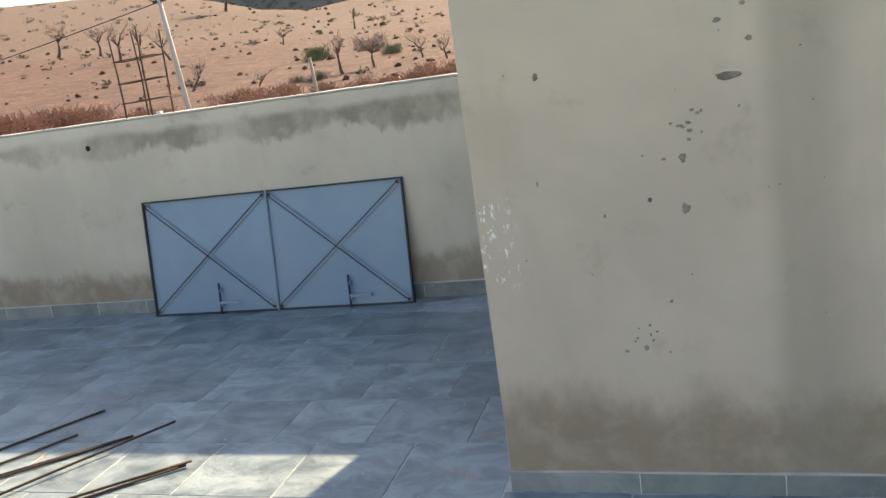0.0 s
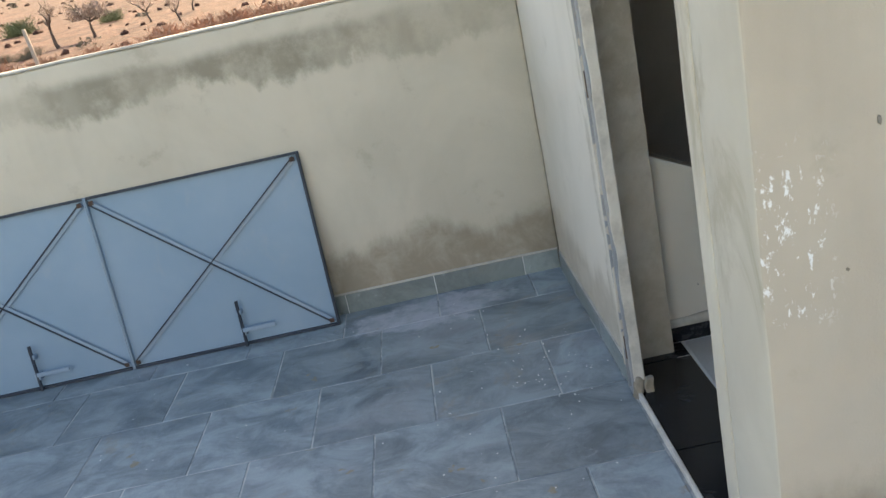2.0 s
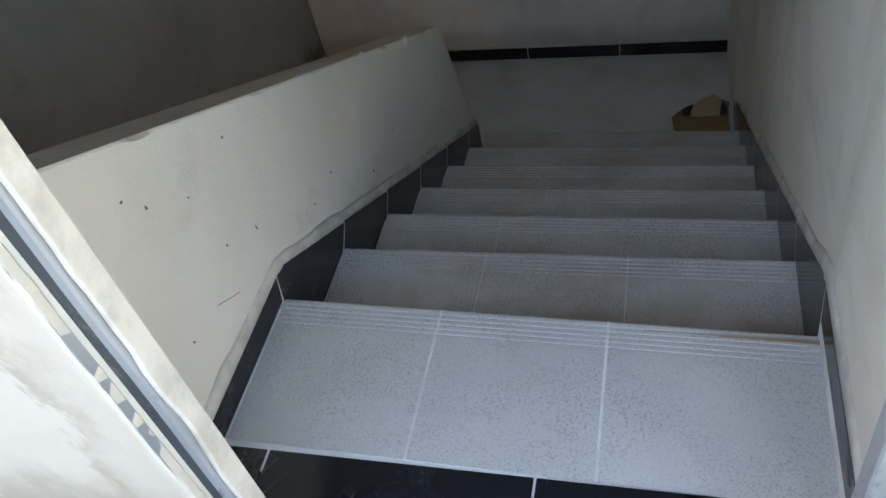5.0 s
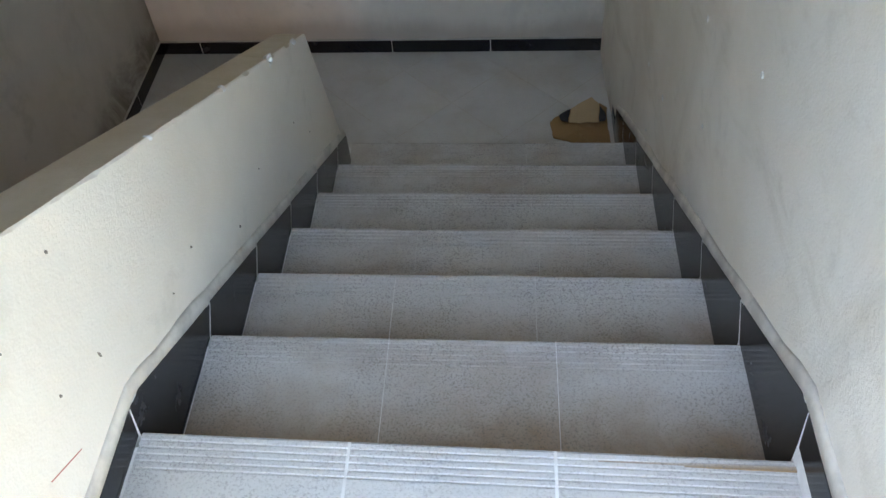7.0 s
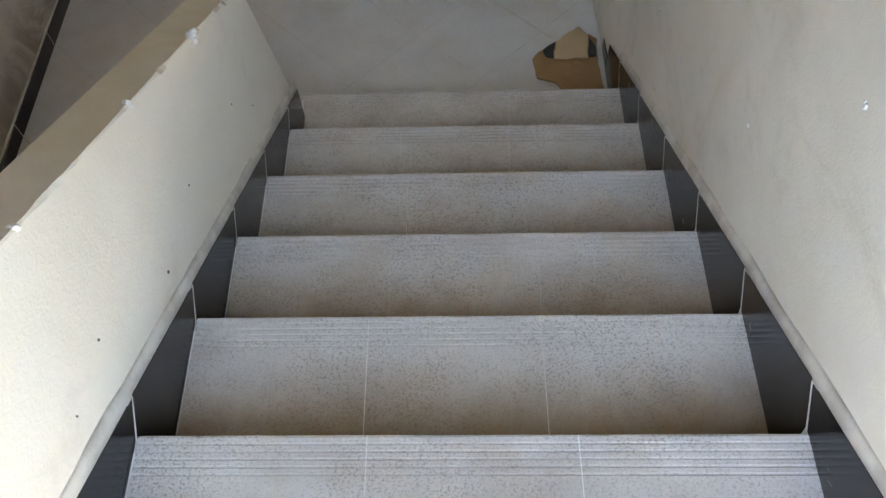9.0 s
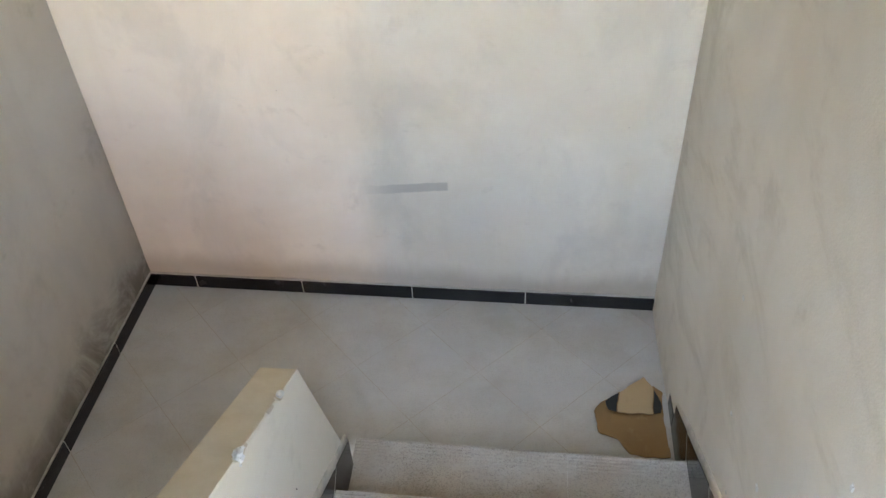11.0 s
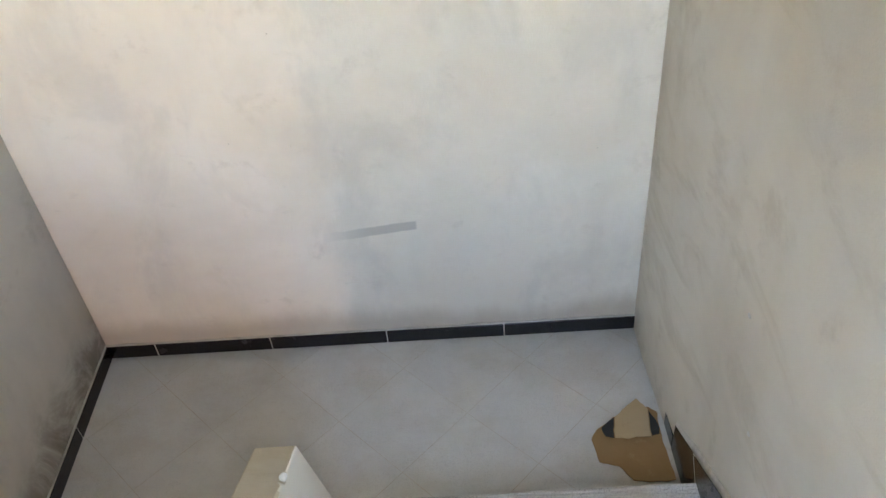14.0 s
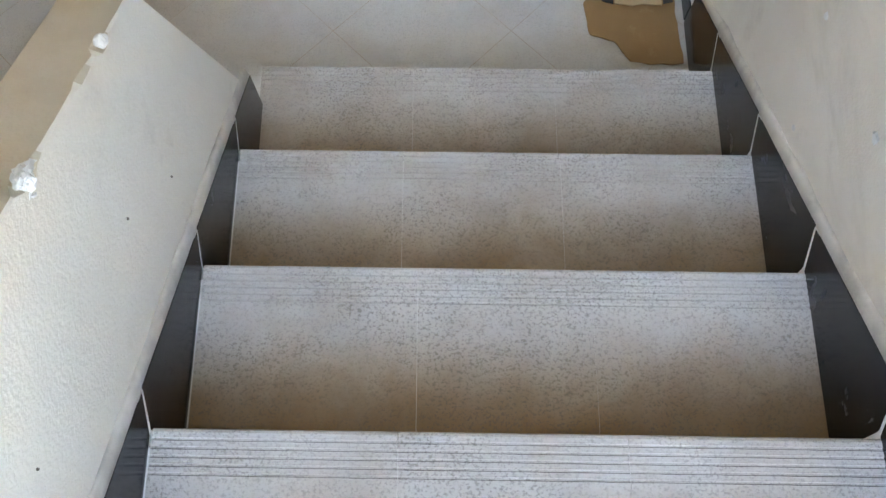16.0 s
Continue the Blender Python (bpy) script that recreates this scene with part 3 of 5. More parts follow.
parapet_cap = tagged(worn_box("trim_parapet_top", (-7.2, 5.176, 1.362), (DOOR_X, 5.385, 1.374), M_MORTAR, 0.1, 0.004, 0.003), "pale cement edge along the parapet top", "trim", kind="structure")
wall_far_west = tagged(worn_box("wall_parapet_west", (-7.4, -5.0, -3.1), (-7.2, 5.38, 1.35), M_PARAPET, 0.4), "beige plastered terrace parapet", "wall", kind="structure")
wall_far_south = tagged(worn_box("wall_parapet_south", (-7.2, -5.2, -3.1), (4.0, -5.0, 1.35), M_PARAPET, 0.4), "beige plastered terrace parapet", "wall", kind="structure")
wall_far_east = tagged(worn_box("wall_parapet_east", (4.0, -5.2, -3.1), (4.2, 2.80, 1.35), M_PARAPET, 0.4), "beige plastered terrace parapet", "wall", kind="structure")

# terrace: bedding with slate tiles laid in half bond
TW, TD = 0.4425, 0.435
bed = prism([(-7.2, -5.0), (4.0, -5.0), (4.0, 2.80), (DOOR_X, 2.80), (DOOR_X, 5.18), (-7.2, 5.18)], "z", -0.12, 0.0004)
terrace = tagged(mesh_object("floor_terrace", bed, M_GROUT), "grey slate tiled terrace floor with pale joints", "floor", kind="structure")
terrace.location.z = TERRACE


def terrace_tiles():
    gap = 0.0045
    shared = {}
    rest = bmesh.new()
    rows = [(5.172, 4.888)] + [(4.888 - TD * k, 4.888 - TD * (k + 1)) for k in range(23)]
    for r, (y1, y0) in enumerate(rows):
        if y0 < -5.0:
            break
        start = (-0.82 if r % 2 == 0 else -1.03) - 0.008 * (r - 2)
        if r == 0:
            start = -0.755
        end = DOOR_X - 0.012 if y0 > 2.75 else 3.99
        k0 = int((start + 7.2) / TW) + 1
        k = -k0
        while True:
            x0, x1 = start + TW * k, start + TW * (k + 1)
            k += 1
            if x0 >= end - 0.03:
                break
            x0, x1 = max(x0, -7.19), min(x1, end)
            top = y1
            if x1 - x0 < 0.03:
                continue
            if y0 < 2.80 < y1 and x1 > DOOR_X:
                top = 2.785
            w, d = round(x1 - x0 - gap, 3), round(top - y0 - gap, 3)
            if d < 0.02:
                continue
            m = pose((x0 + x1) / 2, (top + y0) / 2, -0.006 + 0.0012 * random.random(), 0.12 * (random.random() - 0.5), 0.12 * (random.random() - 0.5), 0.2 * (random.random() - 0.5))
            if x0 > -5.4 and y0 > 1.0 and x1 < 1.2:
                if (w, d) not in shared:
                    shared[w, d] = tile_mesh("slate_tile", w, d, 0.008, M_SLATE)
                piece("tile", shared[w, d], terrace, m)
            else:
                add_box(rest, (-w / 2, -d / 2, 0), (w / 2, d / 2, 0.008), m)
    tagged(part("far_tiles", rest, M_SLATE, terrace), kind="stuff")


# ---- stairs ----
staircase = tagged(empty("staircase", (0, 0, 0)), "pale speckled tiled stairs going down between plastered walls", "stairs", kind="structure")


def stair_body():
    outline = [(-0.40, -0.0025)]
    for k, x in enumerate(NOSE_X):
        outline += [(x - 0.022, -RISE * k - 0.0025), (x - 0.022, -RISE * (k + 1) - 0.0025)]
    outline += [(1.822, -1.4), (-0.40, -1.4)]
    part("stair_core", prism(outline, "y", Y_RIGHT + 0.008, Y_BAL + 0.03), M_GROUT_PALE, staircase, "pale grouted concrete core")
    for v in staircase.children[-1].data.vertices:
        if v.co.z > -0.1:
            v.co.z -= 0.034 * (Y_BAL - 0.01 - v.co.y) / 1.06


def grooved_tile(name, y0, y1, x0, x1):
    """A stair tile with fine grooves along its nose, which points to +x."""
    h, lip = 0.014, 0.006
    profile = [(x0, -h), (x0, 0)]
    grooves = [x1 - 0.016 - 0.0125 * k for k in range(5)][::-1]
    for g in grooves:
        profile += [(g - 0.0026, 0.0), (g - 0.0012, -0.0022), (g + 0.0012, -0.0022), (g + 0.0026, 0.0)]
    profile += [(x1 - lip, 0), (x1 - 0.0018, -0.0018), (x1, -lip), (x1, -h)]
    bm = prism(profile, "y", y0, y1)
    return bm


def tilt(fall):
    """A slight sideways fall towards the stair wall."""
    m = Matrix()
    m[2][1] = fall / 1.06
    m[2][3] = -fall * (Y_BAL - 0.01) / 1.06
    return m


def square_up(ob):
    """The flight lies a little askew between its walls, as its end wall does."""
    for v in ob.data.vertices:
        v.co.x += 0.013 * (v.co.y - 3.61)


def stair_treads():
    cuts = [[3.45, 3.79], [3.43, 3.77], [3.46, 3.80], [3.44, 3.78], [3.45, 3.76], [3.47, 3.80], [3.45, 3.79]]
    for k, x in enumerate(NOSE_X):
        back = -0.353 if k == 0 else NOSE_X[k - 1] - 0.022
        tread = empty("tread", (0, 0, -RISE * k))
        tread.parent = staircase
        right, left = Y_RIGHT + 0.016, Y_BAL - 0.012
        if k == 6:
            left = Y_BAL + 0.0
        fall = 0.034 if k == 0 else 0.0
        ys = [right, *cuts[k], left]
        for a, b in zip(ys, ys[1:]):
            part("tile", grooved_tile("tile", a + (0.002 if k == 0 else 0.0004), b - (0.002 if k == 0 else 0.0004), back + 0.003, x), M_TREAD_CLEAN if k == 0 else M_TREAD, tread).data.transform(tilt(fall))
        if k < 3:
            for y in cuts[k]:
                strip = box((back + 0.004, y - (0.0028 if k == 0 else 0.0007), -0.01), (x - 0.003, y + (0.0028 if k == 0 else 0.0007), 0.0004))
                part("joint", strip, M_GROUT_PALE, tread, "pale joint").data.transform(tilt(fall))
        riser = box((x - 0.022, right, -RISE - 0.0 + 0.002), (x - 0.012, left, -0.0145), 0.001)
        part("riser", riser, M_TREAD, tread, "pale riser tile").data.transform(tilt(fall * 0.5))
        for ob in tread.children:
            square_up(ob)


def black_landing():
    for y0, y1 in ((3.078, 3.55), (3.555, 4.05), (4.055, 4.152)):
        part("black_tile", box((DOOR_X + 0.008, y0, -0.012), (-0.356, y1, -0.001), 0.0015), M_BLACK, staircase, "glossy black floor tile").data.transform(tilt(0.03))
    part("sill_strip", box((DOOR_X - 0.006, 3.10, -0.05), (DOOR_X + 0.006, 3.93, 0.001), 0.002), M_LEDGE, staircase, "pale cement edge strip").data.transform(tilt(0.02))


# landing floor with tiles laid on the diagonal
landing = tagged(mesh_object("floor_landing", box((EDGE_X, Y_RIGHT, -1.4), (X_END, Y_LEFT, LANDING - 0.0007)), M_GROUT_TAN), "pale grey tiled stair landing", "floor", kind="structure")


def clip(poly, axis, limit, keep_above):
    out = []
    for k, p in enumerate(poly):
        q = poly[(k + 1) % len(poly)]
        a, b = (p[axis] - limit, q[axis] - limit) if keep_above else (limit - p[axis], limit - q[axis])
        if a >= 0:
            out.append(p)
        if (a >= 0) != (b >= 0):
            f = a / (a - b)
            out.append((p[0] + f * (q[0] - p[0]), p[1] + f * (q[1] - p[1])))
    return out


def landing_tiles():
    size, gap = 0.341, 0.0009
    c = math.sqrt(0.5)
    for i in range(-9, 10):
        for j in range(-9, 10):
            corners = []
            for u, v in ((0, 0), (1, 0), (1, 1), (0, 1)):
                a = (i + u) * size + (gap if u == 0 else -gap)
                b = (j + v) * size + (gap if v == 0 else -gap)
                corners.append((2.06 + c * (a - b), 3.535 + c * (a + b)))
            for axis, limit, above in ((0, EDGE_X - 0.02, True), (0, X_END - 0.0005, False), (1, Y_RIGHT + 0.009, True), (1, Y_LEFT - 0.001, False)):
                if corners:
                    corners = clip(corners, axis, limit, above)
            if len(corners) > 2:
                part("tile", prism(corners, "z", LANDING - 0.01, LANDING), M_LANDING, landing)


def lower_flight():
    """Nine risers from the landing down to the hall, going the other way."""
    flight = tagged(empty("lower_staircase", (EDGE_X, Y_LEFT, LANDING)), "tiled stairs with black risers going down from the landing", "stairs", kind="structure")
    back = Matrix.Translation((-EDGE_X, -Y_LEFT, -LANDING))
    y0, y1 = Y_BAL + BAL_THICK, Y_LEFT - 0.002
    for k in range(9):
        x, z = EDGE_X - 0.305 * k, LANDING - RISE * k
        pieces = [("riser", box((x - 0.002, y0, z - RISE + 0.002), (x + 0.010, y1, z - 0.0145), 0.001), M_BLACK, "glossy black riser tile")]
        if k:
            pieces.append(("tread", box((x - 0.012, y0, z - 0.014), (x + 0.303, y1, z), 0.002), M_LANDING, "pale tread tile"))
            pieces.append(("step_core", box((x + 0.011, y0, LOWER), (x + 0.3035, y1, z - 0.0145)), M_GROUT, ""))
        for name, bm, material, label in pieces:
            part(name, bm, material, flight, label).matrix_parent_inverse = back


# ---- skirting ----
def run_of_tiles(name, label, material, p, q, z, height, length, depth, inward, first=None):
    """Skirting tiles from p to q on a level floor; inward is the way the wall faces."""
    base = tagged(empty(name, (p[0], p[1], z)), label, "skirting", kind="structure")
    p, q, n = Vector(p), Vector(q), Vector(inward)
    along = (q - p).normalized()
    total = (q - p).length
    at, size = 0.0, first or length
    e = p + along * 0.002
    f = q - along * 0.002 + n * depth * 0.85
    ob = part("joint_bed", box((min(e.x, f.x), min(e.y, f.y), z), (max(e.x, f.x), max(e.y, f.y), z + height - 0.003)), M_GROUT_PALE, base, "pale joint mortar")
    ob.matrix_parent_inverse = Matrix.Translation((-p.x, -p.y, -z))
    while at < total - 0.01:
        end = min(at + size, total)
        size = length
        a, b = p + along * (at + 0.0015), p + along * (end - 0.0015)
        lo = (min(a.x, b.x, a.x + n.x * depth, b.x + n.x * depth), min(a.y, b.y, a.y + n.y * depth, b.y + n.y * depth), z)
        hi = (max(a.x, b.x, a.x + n.x * depth, b.x + n.x * depth), max(a.y, b.y, a.y + n.y * depth, b.y + n.y * depth), z + height + 0.003 * (random.random() - 0.5))
        ob = part("tile", box(lo, hi, 0.0015), material, base)
        ob.matrix_parent_inverse = Matrix.Translation((-p.x, -p.y, -z))
        at = end
    d = depth * 0.55
    a, b = p, q
    lo = (min(a.x, b.x, a.x + n.x * d, b.x + n.x * d), min(a.y, b.y, a.y + n.y * d, b.y + n.y * d), z + height - 0.001)
    hi = (max(a.x, b.x, a.x + n.x * d, b.x + n.x * d), max(a.y, b.y, a.y + n.y * d, b.y + n.y * d), z + height + 0.008)
    bm = box(lo, hi)
    for k in range(1, 24):
        bmesh.ops.bisect_plane(bm, geom=bm.verts[:] + bm.edges[:] + bm.faces[:], plane_co=(*(p + along * total * k / 24), z), plane_no=(*along, 0))
    for v in bm.verts:
        if v.co.z > z + height:
            v.co.z += 0.006 * noise.noise(v.co * 9.0)
    ob = part("mortar_joint", bm, M_MORTAR, base, "rough grey mortar line")
    ob.matrix_parent_inverse = Matrix.Translation((-p.x, -p.y, -z))
    return base


def sloped_skirting(name, label, wall_y, face, flat_top, rise_top, end_x, mortar):
    """Black skirting that follows the stairs on one side: one piece per step, cut square to the slope."""
    base = tagged(empty(name, (0, wall_y, 0)), label, "skirting", kind="structure")
    slope = -RISE / 0.3065
    lean = 0.055
    line = lambda x: rise_top + slope * x
    bend = (flat_top - rise_top) / slope
    lo_y, hi_y = sorted((wall_y, wall_y + face * 0.009))
    bm = prism([(-0.39, 0.0), (-0.39, flat_top - 0.002), (bend, flat_top - 0.002), (end_x - 0.002, line(end_x - 0.002) - 0.002), (end_x - 0.002, line(end_x) - 0.20), (0.0, -0.20)], "y", *sorted((wall_y, wall_y + face * 0.0088)))
    ob = part("joint_bed", bm, M_GROUT_PALE, base, "pale joint mortar")
    ob.matrix_parent_inverse = Matrix.Translation((0, -wall_y, 0))
    made = []
    made.append([(-0.39, 0.0), (-0.002, 0.0), (bend - 0.03, flat_top), (-0.39, flat_top)])
    xs = NOSE_X + [end_x]
    for k in range(len(NOSE_X)):
        a, b = xs[k], xs[k + 1]
        if a > end_x:
            break
        z = -RISE * k
        top_a = max(a + lean, bend) if k == 0 else a + lean
        if b >= end_x:
            b = min(b, end_x)
            made.append([(a + 0.003, z - 0.004), (top_a + 0.003, line(top_a)), (b, line(b)), (b, z - RISE), (a - 0.018, z - RISE)])
            break
        pts = [(a + 0.004, z - 0.004), (top_a + 0.004, line(top_a)), (b + lean - 0.004, line(b + lean)), (b - 0.004, z - RISE - 0.002), (a - 0.018, z - RISE - 0.002)]
        if k == 0:
            pts.insert(1, (bend - 0.026, flat_top))
        made.append(pts)
    for pts in made:
        bm = prism(pts, "y", lo_y, hi_y)
        ob = part("tile", bm, M_BLACK, base)
        ob.matrix_parent_inverse = Matrix.Translation((0, -wall_y, 0))
    # rough mortar along the upper edge
    pts = [(-0.39, flat_top)]
    pts += [(bend * k / 6 - 0.39 * (1 - k / 6), flat_top) for k in range(1, 7)]
    pts += [(bend + (end_x - bend) * k / 30, line(bend + (end_x - bend) * k / 30)) for k in range(1, 31)]
    bm = bmesh.new()
    rows = []
    for x, z in pts:
        up = mortar * (1 + 0.35 * noise.noise(Vector((x * 8, wall_y, z * 8))))
        rows.append([bm.verts.new((x, wall_y - face * 0.002, z - 0.004)), bm.verts.new((x, wall_y + face * 0.008, z - 0.001)), bm.verts.new((x, wall_y + face * 0.005, z + up * 0.6)), bm.verts.new((x, wall_y - face * 0.002, z + up))])
    for a, b in zip(rows, rows[1:]):
        for k in range(4):
            j = (k + 1) % 4
            bm.faces.new((a[k], a[j], b[j], b[k]))
    bm.faces.new(rows[0]), bm.faces.new(rows[-1][::-1])
    ob = part("mortar_joint", bm, M_LEDGE, base, "rough grey mortar line", True)
    ob.matrix_parent_inverse = Matrix.Translation((0, -wall_y, 0))
    return base


# ---- balustrade ----
def balustrade():
    """Solid plastered balustrade with a chipped, raw mortar top that falls with the stairs."""
    top = lambda x: 0.502 - 0.502 * x
    x_end, x_foot = 1.515, 1.705
    base = tagged(empty("balustrade", (0, Y_BAL, 0)), "solid cream plastered stair balustrade with a chipped sloping top", "balustrade", kind="structure")
    count = 110
    bm = bmesh.new()
    inner, outer = Y_BAL, Y_BAL + BAL_THICK
    rows = []
    for k in range(count + 1):
        x = -0.40 + (x_end + 0.40) * k / count
        z = top(x)
        chip = max(0.0, noise.noise(Vector((x * 11, 3.0, 1.0))) - 0.1) * 0.014 + max(0.0, noise.noise(Vector((x * 40, 1.0, 7.0)))) * 0.006
        if abs(x - 1.145) < 0.03:
            chip += 0.022 * (1 - abs(x - 1.145) / 0.03)
        if abs(x - 1.385) < 0.018:
            chip += 0.012
        foot = LANDING
        rows.append([bm.verts.new(c) for c in ((x, inner, foot), (x, inner, z - 0.004 - chip), (x, inner + 0.002 + chip * 0.9, z - chip * 0.25), (x, outer - 0.006, z), (x, outer, z - 0.006), (x, outer, foot))])
    f = (x_foot, x_foot)
    zf = -0.84
    tail = [bm.verts.new(c) for c in ((x_foot, inner, LANDING), (x_foot, inner, zf), (x_foot, inner + 0.003, zf + 0.002), (x_foot, outer - 0.004, zf + 0.002), (x_foot, outer, zf), (x_foot, outer, LANDING))]
    rows.append(tail)
    for a, b in zip(rows, rows[1:]):
        for k in range(6):
            j = (k + 1) % 6
            bm.faces.new((a[k], a[j], b[j], b[k]))
    bm.faces.new(rows[0]), bm.faces.new(rows[-1][::-1])
    ob = part("body", bm, M_BALUSTRADE, base)
    ob.data.materials.append(M_COPING)
    for p in ob.data.polygons:
        if p.normal.z > 0.6 and p.center.x < x_end:
            p.material_index = 1
    ob.matrix_parent_inverse = Matrix.Translation((0, -Y_BAL, 0))
    rng = random.Random(14)
    for cx, size in ((1.145, 0.024), (1.395, 0.012), (0.80, 0.009), (0.43, 0.008)):
        bm = bmesh.new()
        bmesh.ops.create_icosphere(bm, subdivisions=4, radius=1, matrix=Matrix.LocRotScale((cx, inner + 0.006, top(cx) - 0.55 * size), Euler((0, 0.46, 0)), (size, 0.009, size * 0.85)))
        for v in bm.verts:
            v.co += 0.30 * size * noise.noise_vector(v.co * 70) + 0.16 * size * noise.noise_vector(v.co * 190)
        ob = part("broken_plaster", bm, M_WHITE, base, "rough white broken plaster")
        ob.matrix_parent_inverse = Matrix.Translation((0, -Y_BAL, 0))
    end = box((x_foot, inner + 0.005, LANDING), (1.822, outer, -1.03), 0.004)
    ob = part("foot_block", end, M_TREAD, base, "worn pale end of the last step")
    ob.matrix_parent_inverse = Matrix.Translation((0, -Y_BAL, 0))


# ---- door frame ----
def door_frame():
    """Steel frame set in rough plaster: two jambs and a head, with hinge stubs on the far jamb."""
    door = tagged(empty("door_1", (DOOR_X, 3.55, TERRACE)), "doorless steel door frame, worn and rust-streaked, set in plaster", "door frame", kind="structure")
    back = Matrix.Translation((0.57, -3.55, 0))

    def place(name, bm, material, parent=door, label="", smooth=False):
        ob = part(name, bm, material, parent, label, smooth)
        if parent is door:
            ob.matrix_parent_inverse = back
        return ob
    # profile of the far jamb, in plan: face leg, groove and inner leg
    plan = [(-0.560, 3.974), (-0.584, 3.973), (-0.584, 3.968), (-0.564, 3.966), (-0.562, 3.921), (-0.583, 3.919), (-0.586, 3.916), (-0.586, 3.905), (-0.583, 3.902), (-0.545, 3.902), (-0.545, 3.955)]
    bm = prism(plan, "z", 0.004, 2.06)
    for k in range(1, 40):
        bmesh.ops.bisect_plane(bm, geom=bm.verts[:] + bm.edges[:] + bm.faces[:], plane_co=(0, 0, 2.06 * k / 40), plane_no=(0, 0, 1))
    for v in bm.verts:
        v.co += 0.0016 * noise.noise_vector(v.co * 6)
    far = place("jamb", bm, M_FRAME, door, "worn grey steel jamb")
    # dark strip lining the groove of the far jamb
    bm = box((-0.5695, 3.9225, 0.05), (-0.5655, 3.9645, 2.05), 0.001)
    place("jamb_groove", bm, M_FRAME_DARK, door, "dark groove strip")
    bm = box((-0.579, 3.893, 0.06), (-0.5455, 3.9015, 2.055), 0.002, 2)
    for k in range(1, 60):
        bmesh.ops.bisect_plane(bm, geom=bm.verts[:] + bm.edges[:] + bm.faces[:], plane_co=(0, 0, 0.06 + 2.0 * k / 60), plane_no=(0, 0, 1))
    for v in bm.verts:
        if v.co.x < -0.57:
            v.co.x += 0.006 * noise.noise(Vector((1, 2, v.co.z * 9))) + 0.003 * noise.noise(Vector((5, 2, v.co.z * 37)))
    place("plaster_reveal", bm, M_LEDGE, door, "beige plaster brought up to the jamb")
    smear = bmesh.new()
    rows = []
    for k in range(121):
        z = 0.085 + 1.97 * k / 120
        y = 3.966 + 0.006 * noise.noise(Vector((0, 2, z * 7))) + 0.003 * noise.noise(Vector((4, 0, z * 40)))
        rows.append([smear.verts.new(c) for c in ((-0.5715, y, z), (-0.583, y + 0.002, z), (-0.5865, y + 0.008, z), (-0.5863, 3.985, z), (-0.5715, 3.985, z))])
    for a, b in zip(rows, rows[1:]):
        for k in range(5):
            smear.faces.new((a[k], a[(k + 1) % 5], b[(k + 1) % 5], b[k]))
    smear.faces.new(rows[0][::-1]), smear.faces.new(rows[-1])
    bmesh.ops.recalc_face_normals(smear, faces=smear.faces[:])
    place("plaster_edge", smear, M_WEST, door, "ragged plaster edge lapping the jamb")
    for z in (0.17, 1.04):
        bm = bmesh.new()
        tube(bm, [(-0.582, 3.931, z - 0.04), (-0.582, 3.931, z + 0.04)], 0.005, 8)
        add_box(bm, (-0.580, 3.924, z - 0.028), (-0.574, 3.938, z + 0.028))
        place("hinge", bm, M_RUST, door, "rusted hinge stub")
    bm = bmesh.new()
    bmesh.ops.create_icosphere(bm, subdivisions=3, radius=1, matrix=Matrix.LocRotScale((-0.565, 3.905, 0.03), None, (0.022, 0.03, 0.055)))
    for v in bm.verts:
        v.co += 0.012 * noise.noise_vector(v.co * 28)
    place("mortar_lump", bm, M_LUMP, door, "lump of rough mortar at the jamb foot", True)
    bm = box((-0.548, 3.874, 0.0), (-0.52, 3.892, 0.075), 0.005, 2)
    bmesh.ops.subdivide_edges(bm, edges=bm.edges[:], cuts=3, use_grid_fill=True)
    for v in bm.verts:
        v.co += 0.008 * noise.noise_vector(v.co * 30)
    place("plaster_patch", bm, M_LUMP, door, "broken plaster at the jamb foot")
    plan = [(-0.545, 3.0915), (-0.50, 3.0915), (-0.50, 3.120), (-0.512, 3.122), (-0.512, 3.130), (-0.542, 3.130), (-0.545, 3.127)]
    place("jamb", prism(plan, "z", -0.014, 2.06), M_FRAME, door, "blue-grey steel jamb")
    place("head", box((-0.58, 3.10, 2.02), (-0.50, 3.92, 2.06), 0.003), M_FRAME, door, "grey steel head")


